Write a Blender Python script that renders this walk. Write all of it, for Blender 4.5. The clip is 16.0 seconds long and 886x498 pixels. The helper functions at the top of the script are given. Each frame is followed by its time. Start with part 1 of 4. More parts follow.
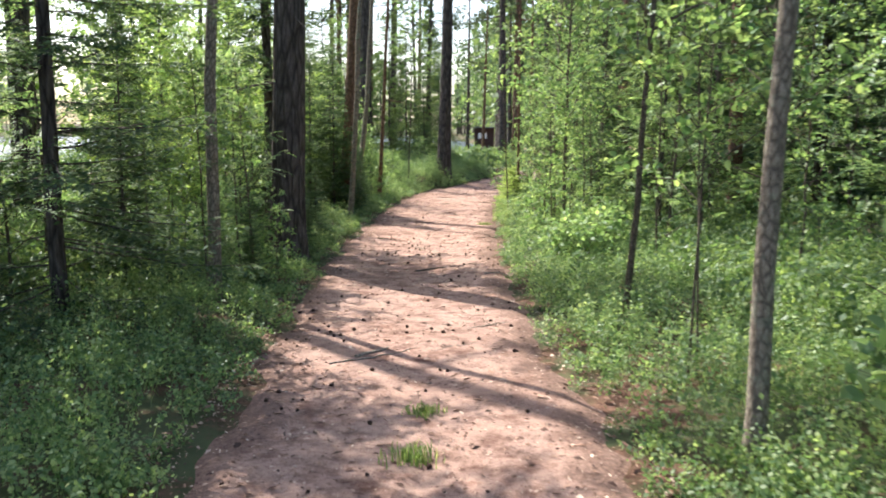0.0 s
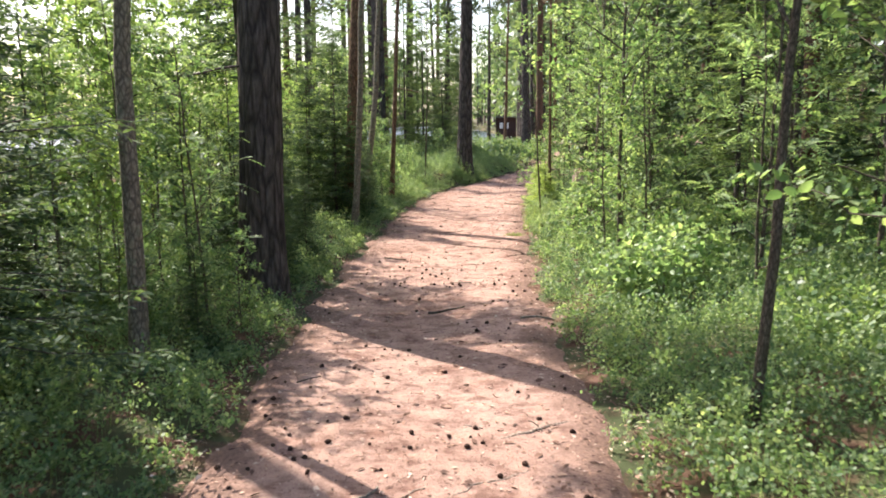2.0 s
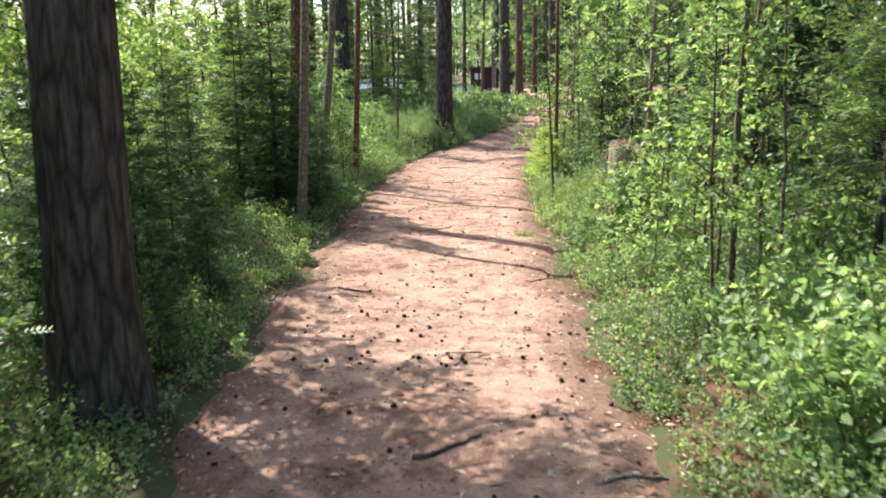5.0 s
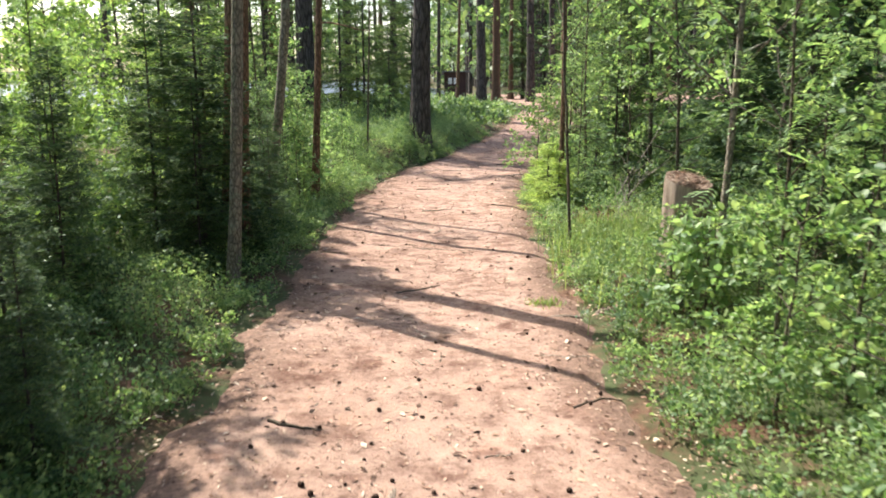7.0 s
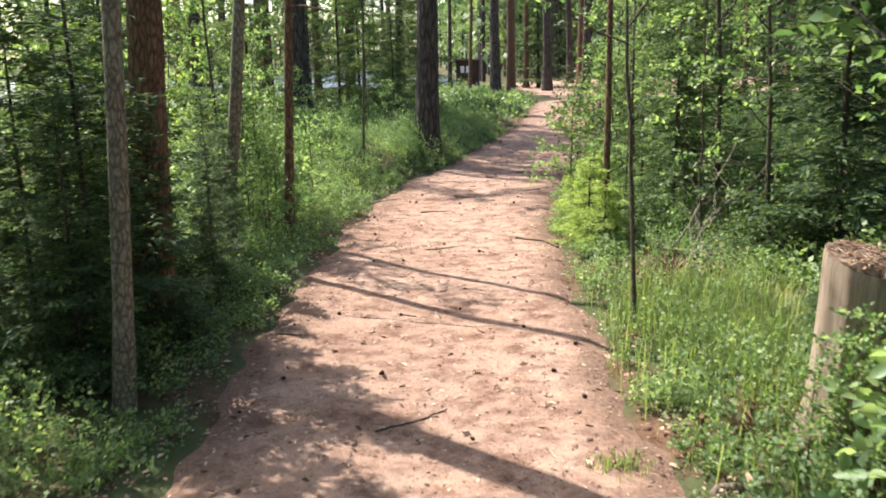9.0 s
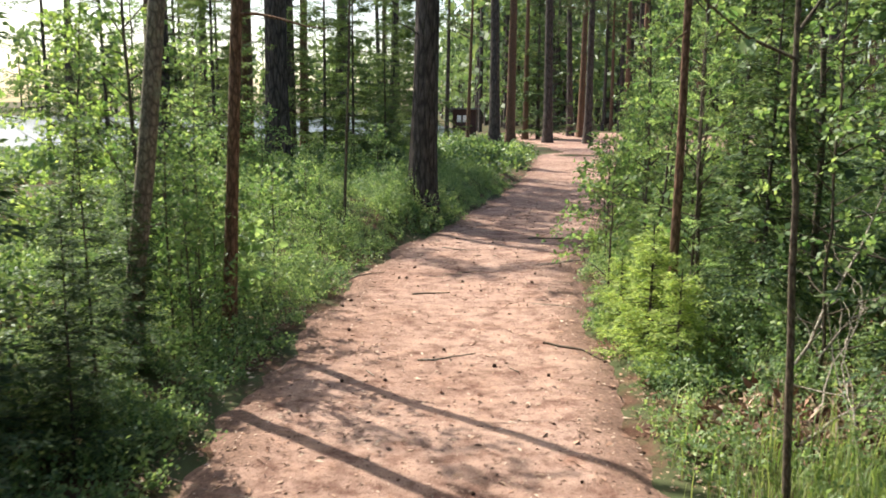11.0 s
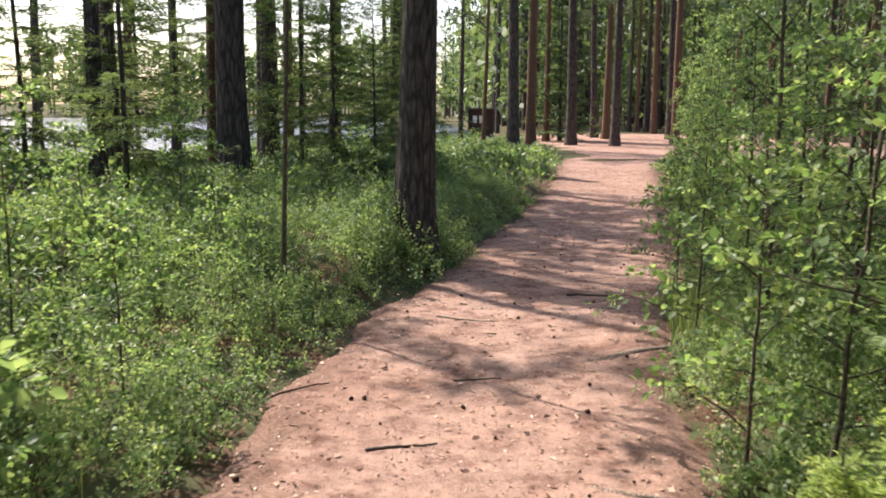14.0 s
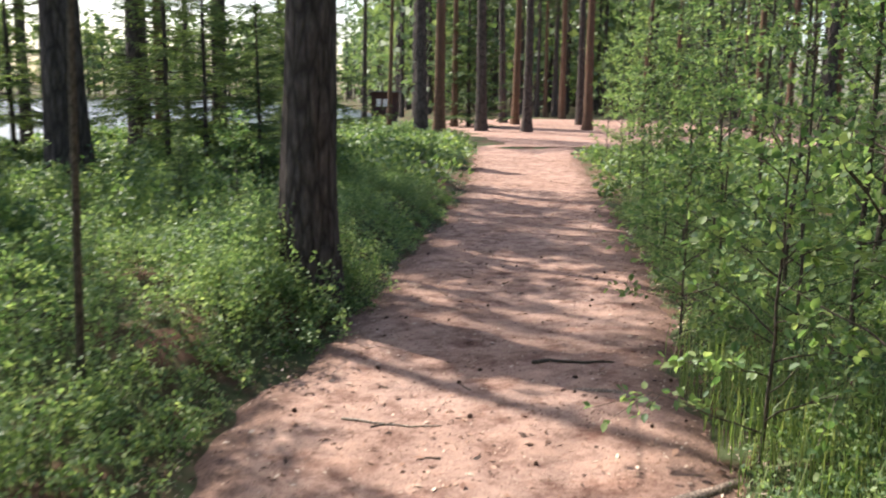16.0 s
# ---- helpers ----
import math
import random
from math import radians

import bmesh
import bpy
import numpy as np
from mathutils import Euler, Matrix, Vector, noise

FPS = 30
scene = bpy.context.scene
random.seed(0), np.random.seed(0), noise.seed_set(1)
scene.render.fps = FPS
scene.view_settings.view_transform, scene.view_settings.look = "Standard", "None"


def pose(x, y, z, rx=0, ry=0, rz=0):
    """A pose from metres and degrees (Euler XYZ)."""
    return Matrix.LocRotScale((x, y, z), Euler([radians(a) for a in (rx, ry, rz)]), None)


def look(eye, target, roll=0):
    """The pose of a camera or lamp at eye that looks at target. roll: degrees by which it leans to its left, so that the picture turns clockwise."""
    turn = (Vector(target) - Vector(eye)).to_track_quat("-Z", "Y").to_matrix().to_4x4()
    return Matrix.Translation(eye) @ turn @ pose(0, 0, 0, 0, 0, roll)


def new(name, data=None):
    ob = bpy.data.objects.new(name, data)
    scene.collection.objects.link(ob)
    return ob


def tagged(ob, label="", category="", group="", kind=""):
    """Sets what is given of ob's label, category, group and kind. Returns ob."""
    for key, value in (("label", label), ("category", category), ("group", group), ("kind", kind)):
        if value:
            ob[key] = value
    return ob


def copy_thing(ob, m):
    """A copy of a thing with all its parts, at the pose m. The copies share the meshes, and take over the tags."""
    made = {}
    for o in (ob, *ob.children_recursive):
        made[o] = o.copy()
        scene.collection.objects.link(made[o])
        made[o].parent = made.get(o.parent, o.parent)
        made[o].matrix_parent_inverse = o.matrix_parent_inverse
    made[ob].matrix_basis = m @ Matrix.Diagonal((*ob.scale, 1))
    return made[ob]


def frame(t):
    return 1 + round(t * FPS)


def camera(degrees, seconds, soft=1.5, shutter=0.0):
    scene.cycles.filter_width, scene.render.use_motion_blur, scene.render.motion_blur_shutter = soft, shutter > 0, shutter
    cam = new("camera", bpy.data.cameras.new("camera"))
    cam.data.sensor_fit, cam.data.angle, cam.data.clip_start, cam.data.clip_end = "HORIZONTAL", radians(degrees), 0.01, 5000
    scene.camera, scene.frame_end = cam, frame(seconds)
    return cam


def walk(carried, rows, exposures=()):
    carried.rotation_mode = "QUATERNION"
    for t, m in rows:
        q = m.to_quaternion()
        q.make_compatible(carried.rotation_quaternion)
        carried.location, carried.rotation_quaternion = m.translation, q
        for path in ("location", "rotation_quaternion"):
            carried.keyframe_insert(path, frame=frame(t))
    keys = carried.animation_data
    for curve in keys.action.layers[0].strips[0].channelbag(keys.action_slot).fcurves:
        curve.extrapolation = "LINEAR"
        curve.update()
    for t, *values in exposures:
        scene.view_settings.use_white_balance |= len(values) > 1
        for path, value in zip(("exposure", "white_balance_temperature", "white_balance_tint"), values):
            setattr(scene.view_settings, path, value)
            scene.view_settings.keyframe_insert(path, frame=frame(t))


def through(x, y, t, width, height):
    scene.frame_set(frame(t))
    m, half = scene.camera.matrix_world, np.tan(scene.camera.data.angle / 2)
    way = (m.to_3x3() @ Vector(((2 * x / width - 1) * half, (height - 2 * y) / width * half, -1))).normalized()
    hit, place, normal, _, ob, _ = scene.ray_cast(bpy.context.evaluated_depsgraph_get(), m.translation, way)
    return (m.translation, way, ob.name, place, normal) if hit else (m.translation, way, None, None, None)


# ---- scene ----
cam = camera(55.3, 16.0, soft=1.8, shutter=0.35)
PATH = [
    (0, (0.018, 0.004, 1.707), (0.005, 1.983, 1.421), 0.2),
    (0.5, (0.0, 0.591, 1.734), (-0.103, 2.565, 1.424), 0.5),
    (1, (0.029, 1.148, 1.784), (-0.096, 3.121, 1.485), -1.0),
    (1.5, (0.067, 1.761, 1.768), (-0.086, 3.733, 1.479), -2.1),
    (2, (0.001, 2.355, 1.741), (-0.063, 4.33, 1.432), -0.7),
    (2.5, (-0.034, 2.947, 1.703), (-0.121, 4.917, 1.368), -1.3),
    (3, (-0.126, 3.529, 1.649), (-0.166, 5.487, 1.246), 0.0),
    (3.2, (-0.124, 3.774, 1.685), (-0.107, 5.724, 1.243), -0.4),
    (5.3, (-0.221, 6.279, 1.756), (-0.221, 8.237, 1.347), -1.1),
    (5.5, (-0.23, 6.535, 1.768), (-0.185, 8.497, 1.384), -1.0),
    (6, (-0.257, 7.167, 1.756), (-0.216, 9.134, 1.399), -0.1),
    (6.5, (-0.308, 7.763, 1.682), (-0.224, 9.727, 1.321), 0.8),
    (7, (-0.316, 8.384, 1.704), (-0.245, 10.34, 1.292), -0.3),
    (7.5, (-0.326, 8.995, 1.716), (-0.278, 10.962, 1.358), -0.1),
    (8, (-0.277, 9.639, 1.726), (-0.194, 11.606, 1.376), -0.2),
    (8.5, (-0.219, 10.25, 1.776), (-0.166, 12.21, 1.383), -0.5),
    (9, (-0.179, 10.86, 1.784), (-0.143, 12.811, 1.344), -1.2),
    (9.5, (-0.152, 11.43, 1.796), (-0.167, 13.383, 1.368), -0.1),
    (10, (-0.241, 12.017, 1.735), (-0.214, 13.989, 1.406), 0.2),
    (10.2, (-0.241, 12.263, 1.724), (-0.205, 14.238, 1.417), -0.1),
    (12.3, (-0.077, 14.76, 1.619), (0.031, 16.722, 1.247), 2.0),
    (12.5, (-0.061, 14.989, 1.634), (0.059, 16.951, 1.271), 1.4),
    (13, (-0.01, 15.648, 1.64), (0.028, 17.62, 1.309), -0.2),
    (13.5, (0.022, 16.336, 1.623), (0.093, 18.311, 1.311), 0.2),
    (14, (0.086, 16.989, 1.622), (0.104, 18.962, 1.295), 0.4),
    (14.5, (0.077, 17.6, 1.626), (0.171, 19.569, 1.291), 1.9),
    (15, (0.109, 18.2, 1.573), (0.272, 20.156, 1.187), 1.9),
    (15.5, (0.075, 18.865, 1.625), (0.184, 20.822, 1.23), 1.4),
    (16, (0.09, 19.574, 1.599), (0.335, 21.525, 1.237), 0.9),
]
EXPOSURE = [(0.0, 1.24, 6050, 9), (1.5, 1.29, 6150, 10), (2.4, 1.32, 6400, 16), (3.0, 1.44, 6400, 16), (6.0, 1.22, 6150, 4), (9.0, 1.2, 6300, 6), (10.0, 1.06, 6350, 5), (13.0, 0.88, 6550, 13), (14.5, 0.84, 6500, 15), (15.4, 1.24, 6400, 11), (16.0, 1.0, 6300, 11)]
walk(cam, [(t, look(eye, target, roll)) for t, eye, target, roll in PATH], EXPOSURE)

# ---- world, sun ----
SUN_AZ, SUN_EL = math.atan2(-0.68, 0.73), radians(46)      # azimuth from +y towards +x
world = bpy.data.worlds.new("sky")
scene.world = world
world.use_nodes = True
wn = world.node_tree.nodes
sky = wn.new("ShaderNodeTexSky")
sky.sky_type, sky.sun_disc = "NISHITA", False
sky.sun_elevation, sky.sun_rotation = SUN_EL, SUN_AZ
sky.air_density, sky.dust_density, sky.ozone_density = 1.0, 2.5, 1.0
wn["Background"].inputs["Strength"].default_value = 0.15
world.node_tree.links.new(sky.outputs["Color"], wn["Background"].inputs["Color"])
sun_data = bpy.data.lights.new("sun", "SUN")
sun_data.energy, sun_data.angle, sun_data.color = 5.0, radians(0.55), (1.0, 0.93, 0.82)
sun = new("sun", sun_data)
sun_way = Vector((math.sin(SUN_AZ) * math.cos(SUN_EL), math.cos(SUN_AZ) * math.cos(SUN_EL), math.sin(SUN_EL)))
sun.matrix_world = look(Vector((0, 20, 0)) + 60 * sun_way, (0, 20, 0))

# ---- materials ----
def material(name, rough=0.8):
    m = bpy.data.materials.new(name)
    m.use_nodes = True
    b = m.node_tree.nodes["Principled BSDF"]
    b.inputs["Roughness"].default_value = rough
    return m, m.node_tree, b


def node(tree, kind, **values):
    n = tree.nodes.new("ShaderNode" + kind)
    for key, value in values.items():
        n.inputs[key].default_value = value
    return n


def ramp(tree, source, stops):
    r = tree.nodes.new("ShaderNodeValToRGB")
    e = r.color_ramp.elements
    while len(e) < len(stops):
        e.new(0.5)
    for i, (p, c) in enumerate(stops):
        e[i].position, e[i].color = p, (*c, 1)
    tree.links.new(source, r.inputs[0])
    return r.outputs[0]


def blend(tree, kind, fac, a, b):
    n = tree.nodes.new("ShaderNodeMix")
    n.data_type, n.blend_type = "RGBA", kind
    for sock, v in ((n.inputs[0], fac), (n.inputs[6], a), (n.inputs[7], b)):
        if isinstance(v, (int, float)):
            sock.default_value = v
        elif isinstance(v, tuple):
            sock.default_value = (*v, 1)
        else:
            tree.links.new(v, sock)
    return n.outputs[2]


def noise_tex(tree, coords, scale, detail=4.0, rough=0.6):
    n = node(tree, "TexNoise", Scale=scale, Detail=detail, Roughness=rough)
    tree.links.new(coords, n.inputs["Vector"])
    return n.outputs["Fac"]


def coord(tree, out="Object"):
    return tree.nodes.new("ShaderNodeTexCoord").outputs[out]


def world_place(tree):
    return tree.nodes.new("ShaderNodeNewGeometry").outputs["Position"]


def bump(tree, bsdf, height, strength=0.5, distance=0.01):
    n = node(tree, "Bump", Strength=strength, Distance=distance)
    tree.links.new(height, n.inputs["Height"])
    tree.links.new(n.outputs[0], bsdf.inputs["Normal"])


def leaf_material(name, dark, mid, light, through=0.45, rough=0.5, patch=0.35, gloss=0.5):
    """Thin leaves: they scatter light back and let part of it through; each leaf differs a little."""
    m, t, b = material(name, rough)
    b.inputs["Specular IOR Level"].default_value = gloss
    geo = t.nodes.new("ShaderNodeNewGeometry")
    col = ramp(t, geo.outputs["Random Per Island"], [(0.0, dark), (0.5, mid), (1.0, light)])
    big = noise_tex(t, geo.outputs["Position"], 0.9, 2.0)
    col = blend(t, "MULTIPLY", patch, col, ramp(t, big, [(0.3, (0.5, 0.55, 0.5)), (0.7, (1.25, 1.15, 0.9))]))
    t.links.new(col, b.inputs["Base Color"])
    tr = t.nodes.new("ShaderNodeBsdfTranslucent")
    t.links.new(blend(t, "MULTIPLY", 1.0, col, (1.4, 1.42, 0.85)), tr.inputs["Color"])
    mix = t.nodes.new("ShaderNodeMixShader")
    mix.inputs[0].default_value = through
    t.links.new(b.outputs[0], mix.inputs[1])
    t.links.new(tr.outputs[0], mix.inputs[2])
    t.links.new(mix.outputs[0], t.nodes["Material Output"].inputs["Surface"])
    return m


def bark_material(name, dark, mid, light, scale=9.0, stretch=0.22, depth=0.02, lichen=None):
    m, t, b = material(name, 0.92)
    b.inputs["Specular IOR Level"].default_value = 0.15
    mp = t.nodes.new("ShaderNodeMapping")
    mp.inputs["Scale"].default_value = (1, 1, stretch)
    t.links.new(coord(t), mp.inputs[0])
    v = node(t, "TexVoronoi", Scale=scale)
    v.feature = "DISTANCE_TO_EDGE"
    t.links.new(mp.outputs[0], v.inputs["Vector"])
    grain = noise_tex(t, mp.outputs[0], scale * 3, 6.0, 0.7)
    crack = ramp(t, v.outputs["Distance"], [(0.0, (0.25, 0.25, 0.25)), (0.22, (1, 1, 1))])
    col = ramp(t, grain, [(0.3, dark), (0.52, mid), (0.75, light)])
    col = blend(t, "MULTIPLY", 0.8, col, crack)
    if lichen:
        spot = noise_tex(t, coord(t), 5.0, 5.0, 0.7)
        col = blend(t, "MIX", ramp(t, spot, [(0.55, (0, 0, 0)), (0.66, (0.7, 0.7, 0.7))]), col, lichen)
    t.links.new(col, b.inputs["Base Color"])
    bump(t, b, blend(t, "MULTIPLY", 1.0, crack, grain), 0.9, depth)
    return m


def litter_material(name, base, pale, dark, moss=None, moss_amount=0.5, verge=None):
    """Trodden needles, bark crumbs and soil."""
    m, t, b = material(name, 0.95)
    b.inputs["Specular IOR Level"].default_value = 0.12
    p = world_place(t)
    fine = noise_tex(t, p, 45.0, 8.0, 0.75)
    mid = noise_tex(t, p, 6.0, 5.0, 0.65)
    wide = noise_tex(t, p, 0.9, 3.0, 0.55)
    col = ramp(t, fine, [(0.28, dark), (0.47, base), (0.62, base), (0.8, pale)])
    col = blend(t, "MULTIPLY", 0.95, col, ramp(t, mid, [(0.34, (0.5, 0.42, 0.4)), (0.5, (0.95, 0.93, 0.92)), (0.68, (1.25, 1.2, 1.15))]))
    col = blend(t, "MULTIPLY", 0.6, col, ramp(t, wide, [(0.3, (0.72, 0.62, 0.56)), (0.7, (1.15, 1.15, 1.15))]))
    mp = t.nodes.new("ShaderNodeMapping")
    mp.inputs["Scale"].default_value = (1.0, 0.45, 1.0)
    t.links.new(p, mp.inputs[0])
    v = node(t, "TexVoronoi", Scale=70.0, Randomness=1.0)
    t.links.new(mp.outputs[0], v.inputs["Vector"])
    chips = ramp(t, v.outputs["Distance"], [(0.0, (1, 1, 1)), (0.2, (0, 0, 0))])
    pick = ramp(t, v.outputs["Color"], [(0.3, dark), (0.5, base), (0.72, pale)])
    col = blend(t, "MIX", blend(t, "MULTIPLY", 1.0, chips, (0.75, 0.75, 0.75)), col, pick)
    clod = noise_tex(t, p, 2.6, 7.0, 0.72)
    col = blend(t, "MULTIPLY", 1.0, col, ramp(t, clod, [(0.36, (0.6, 0.52, 0.5)), (0.47, (1, 1, 1))]))
    speck = noise_tex(t, p, 130.0, 3.0, 0.7)
    col = blend(t, "MULTIPLY", 0.9, col, ramp(t, speck, [(0.33, (0.4, 0.33, 0.3)), (0.43, (1, 1, 1))]))
    if verge:
        at = t.nodes.new("ShaderNodeAttribute")
        at.attribute_name = "worn"
        edge = blend(t, "ADD", 1.0, at.outputs["Color"], blend(t, "SUBTRACT", 1.0, noise_tex(t, p, 5.0, 7.0, 0.75), (0.5, 0.5, 0.5)))
        col = blend(t, "MIX", ramp(t, edge, [(0.3, (0.85, 0.85, 0.85)), (0.62, (0, 0, 0))]), col, blend(t, "MULTIPLY", 1.0, ramp(t, fine, [(0.3, (0.35, 0.3, 0.3)), (0.5, (1, 1, 1)), (0.75, (2.0, 1.9, 1.8))]), verge))
    if moss:
        g = noise_tex(t, p, 1.7, 6.0, 0.7)
        k = 0.62 - 0.25 * moss_amount
        col = blend(t, "MIX", ramp(t, g, [(k, (0, 0, 0)), (k + 0.12, (0.85, 0.85, 0.85))]), col, moss)
    t.links.new(col, b.inputs["Base Color"])
    bump(t, b, blend(t, "ADD", 0.6, fine, mid), 0.75, 0.016)
    return m


M_PATH = litter_material("trodden_litter", (0.42, 0.285, 0.228), (0.64, 0.5, 0.42), (0.14, 0.08, 0.06), verge=(0.21, 0.13, 0.098))
M_FLOOR = litter_material("forest_litter", (0.17, 0.1, 0.07), (0.36, 0.24, 0.17), (0.05, 0.03, 0.02), (0.07, 0.095, 0.04), 0.85)
M_BILBERRY = leaf_material("bilberry_leaf", (0.1, 0.18, 0.09), (0.21, 0.31, 0.165), (0.39, 0.48, 0.27), 0.5, rough=0.5, patch=0.85, gloss=0.35)
M_UNDER = leaf_material("undergrowth_leaf", (0.075, 0.14, 0.065), (0.16, 0.25, 0.115), (0.3, 0.385, 0.17), 0.42, patch=0.85)
M_BIRCH_LEAF = leaf_material("birch_leaf", (0.08, 0.15, 0.065), (0.19, 0.295, 0.125), (0.39, 0.48, 0.225), 0.52, rough=0.48, gloss=0.4)
M_ROWAN_LEAF = leaf_material("rowan_leaf", (0.13, 0.22, 0.105), (0.245, 0.355, 0.175), (0.4, 0.49, 0.25), 0.52)
M_SPRUCE = leaf_material("spruce_needles", (0.045, 0.08, 0.045), (0.085, 0.135, 0.068), (0.165, 0.22, 0.1), 0.36, rough=0.7, gloss=0.2)
# lighter needles for the young spruces: back light put into the colour
M_BACKLIT_SPRUCE = leaf_material("young_spruce_needles", (0.075, 0.12, 0.055), (0.14, 0.2, 0.085), (0.23, 0.29, 0.12), 0.45, rough=0.7, gloss=0.2)
M_FRESH_SPRUCE = leaf_material("fresh_spruce_shoots", (0.17, 0.25, 0.08), (0.32, 0.42, 0.14), (0.5, 0.56, 0.22), 0.5, rough=0.6, gloss=0.2)
# lit version of the birch leaf, with the sun behind it painted in
M_SUNLIT_LEAF = leaf_material("thin_bright_leaf", (0.14, 0.23, 0.08), (0.27, 0.385, 0.14), (0.46, 0.54, 0.22), 0.56, rough=0.5, gloss=0.3)
M_PINE = leaf_material("pine_needles", (0.05, 0.075, 0.045), (0.08, 0.11, 0.06), (0.12, 0.15, 0.08), 0.25, rough=0.7, gloss=0.2)
M_GRASS = leaf_material("grass_blade", (0.14, 0.21, 0.07), (0.21, 0.29, 0.1), (0.36, 0.39, 0.18), 0.45)
M_FAR = leaf_material("far_foliage", (0.085, 0.14, 0.07), (0.15, 0.215, 0.1), (0.24, 0.3, 0.14), 0.4)
M_PINE_BARK = bark_material("pine_bark", (0.05, 0.04, 0.036), (0.125, 0.1, 0.088), (0.23, 0.19, 0.165), 13.0, 0.2, 0.03)
M_RED_BARK = bark_material("young_pine_bark", (0.1, 0.055, 0.035), (0.22, 0.13, 0.085), (0.34, 0.22, 0.15), 30.0, 0.3, 0.008)
M_GREY_BARK = bark_material("smooth_grey_bark", (0.15, 0.12, 0.09), (0.29, 0.24, 0.185), (0.44, 0.39, 0.31), 34.0, 0.45, 0.005, (0.27, 0.3, 0.22))
M_TWIG = bark_material("twig_bark", (0.07, 0.055, 0.042), (0.15, 0.12, 0.09), (0.27, 0.22, 0.17), 60.0, 0.3, 0.003)
M_DEAD = bark_material("bleached_wood", (0.22, 0.18, 0.14), (0.42, 0.36, 0.29), (0.6, 0.54, 0.46), 60.0, 0.2, 0.003)
M_ROOT = bark_material("worn_root", (0.17, 0.115, 0.085), (0.36, 0.27, 0.21), (0.55, 0.44, 0.36), 40.0, 0.3, 0.004)
M_CONE = bark_material("cone_scale", (0.025, 0.014, 0.01), (0.075, 0.04, 0.027), (0.16, 0.1, 0.07), 90.0, 1.0, 0.003)


def chip_material():
    m, t, b = material("litter_chips", 0.9)
    geo = t.nodes.new("ShaderNodeNewGeometry")
    t.links.new(ramp(t, geo.outputs["Random Per Island"], [(0.0, (0.05, 0.025, 0.016)), (0.4, (0.17, 0.085, 0.055)),
                                                         (0.7, (0.4, 0.23, 0.15)), (1.0, (0.66, 0.52, 0.4))]), b.inputs["Base Color"])
    return m


M_CHIPS = chip_material()


def water_material():
    m, t, b = material("lake_water", 0.28)
    b.inputs["Base Color"].default_value = (0.02, 0.03, 0.035, 1)
    b.inputs["IOR"].default_value = 1.33
    p = world_place(t)
    mp = t.nodes.new("ShaderNodeMapping")
    mp.inputs["Scale"].default_value = (0.5, 1.6, 1.0)
    t.links.new(p, mp.inputs[0])
    bump(t, b, noise_tex(t, mp.outputs[0], 2.2, 5.0, 0.6), 0.8, 0.2)
    return m


M_WATER = water_material()


def wood_material(name, dark, mid, light):
    m, t, b = material(name, 0.8)
    mp = t.nodes.new("ShaderNodeMapping")
    mp.inputs["Scale"].default_value = (1, 1, 0.08)
    t.links.new(coord(t), mp.inputs[0])
    g = noise_tex(t, mp.outputs[0], 40.0, 6.0, 0.7)
    col = ramp(t, g, [(0.3, dark), (0.5, mid), (0.75, light)])
    t.links.new(col, b.inputs["Base Color"])
    bump(t, b, g, 0.5, 0.005)
    return m


M_HUT = wood_material("dark_red_boards", (0.03, 0.015, 0.012), (0.058, 0.028, 0.023), (0.09, 0.044, 0.035))
M_ROOF = wood_material("weathered_roof_felt", (0.05, 0.05, 0.05), (0.1, 0.1, 0.1), (0.17, 0.17, 0.165))
# weathered stump sides, their colour darkened to hold the shade on them
M_STUMP = wood_material("weathered_stump_wood", (0.12, 0.085, 0.06), (0.25, 0.185, 0.135), (0.4, 0.32, 0.245))
M_PAPER = wood_material("notice_paper", (0.7, 0.7, 0.68), (0.78, 0.78, 0.76), (0.83, 0.83, 0.8))


def cut_material():
    m, t, b = material("stump_cut_face", 0.9)
    p = coord(t)
    w = node(t, "TexWave", Scale=9.0, Distortion=2.5, Detail=3.0)
    w.wave_type, w.rings_direction = "RINGS", "Z"
    t.links.new(p, w.inputs["Vector"])
    g = noise_tex(t, p, 14.0, 6.0, 0.7)
    col = ramp(t, w.outputs["Fac"], [(0.0, (0.2, 0.13, 0.095)), (1.0, (0.36, 0.26, 0.2))])
    col = blend(t, "MULTIPLY", 0.9, col, ramp(t, g, [(0.35, (0.35, 0.28, 0.22)), (0.65, (1.2, 1.15, 1.1))]))
    t.links.new(col, b.inputs["Base Color"])
    bump(t, b, g, 0.8, 0.012)
    return m


M_CUT = cut_material()

# ---- mesh tools ----
rng = np.random.default_rng(11)
UP = np.array([0.0, 0.0, 1.0])


def unit(a):
    return a / np.maximum(np.linalg.norm(a, axis=-1, keepdims=True), 1e-9)


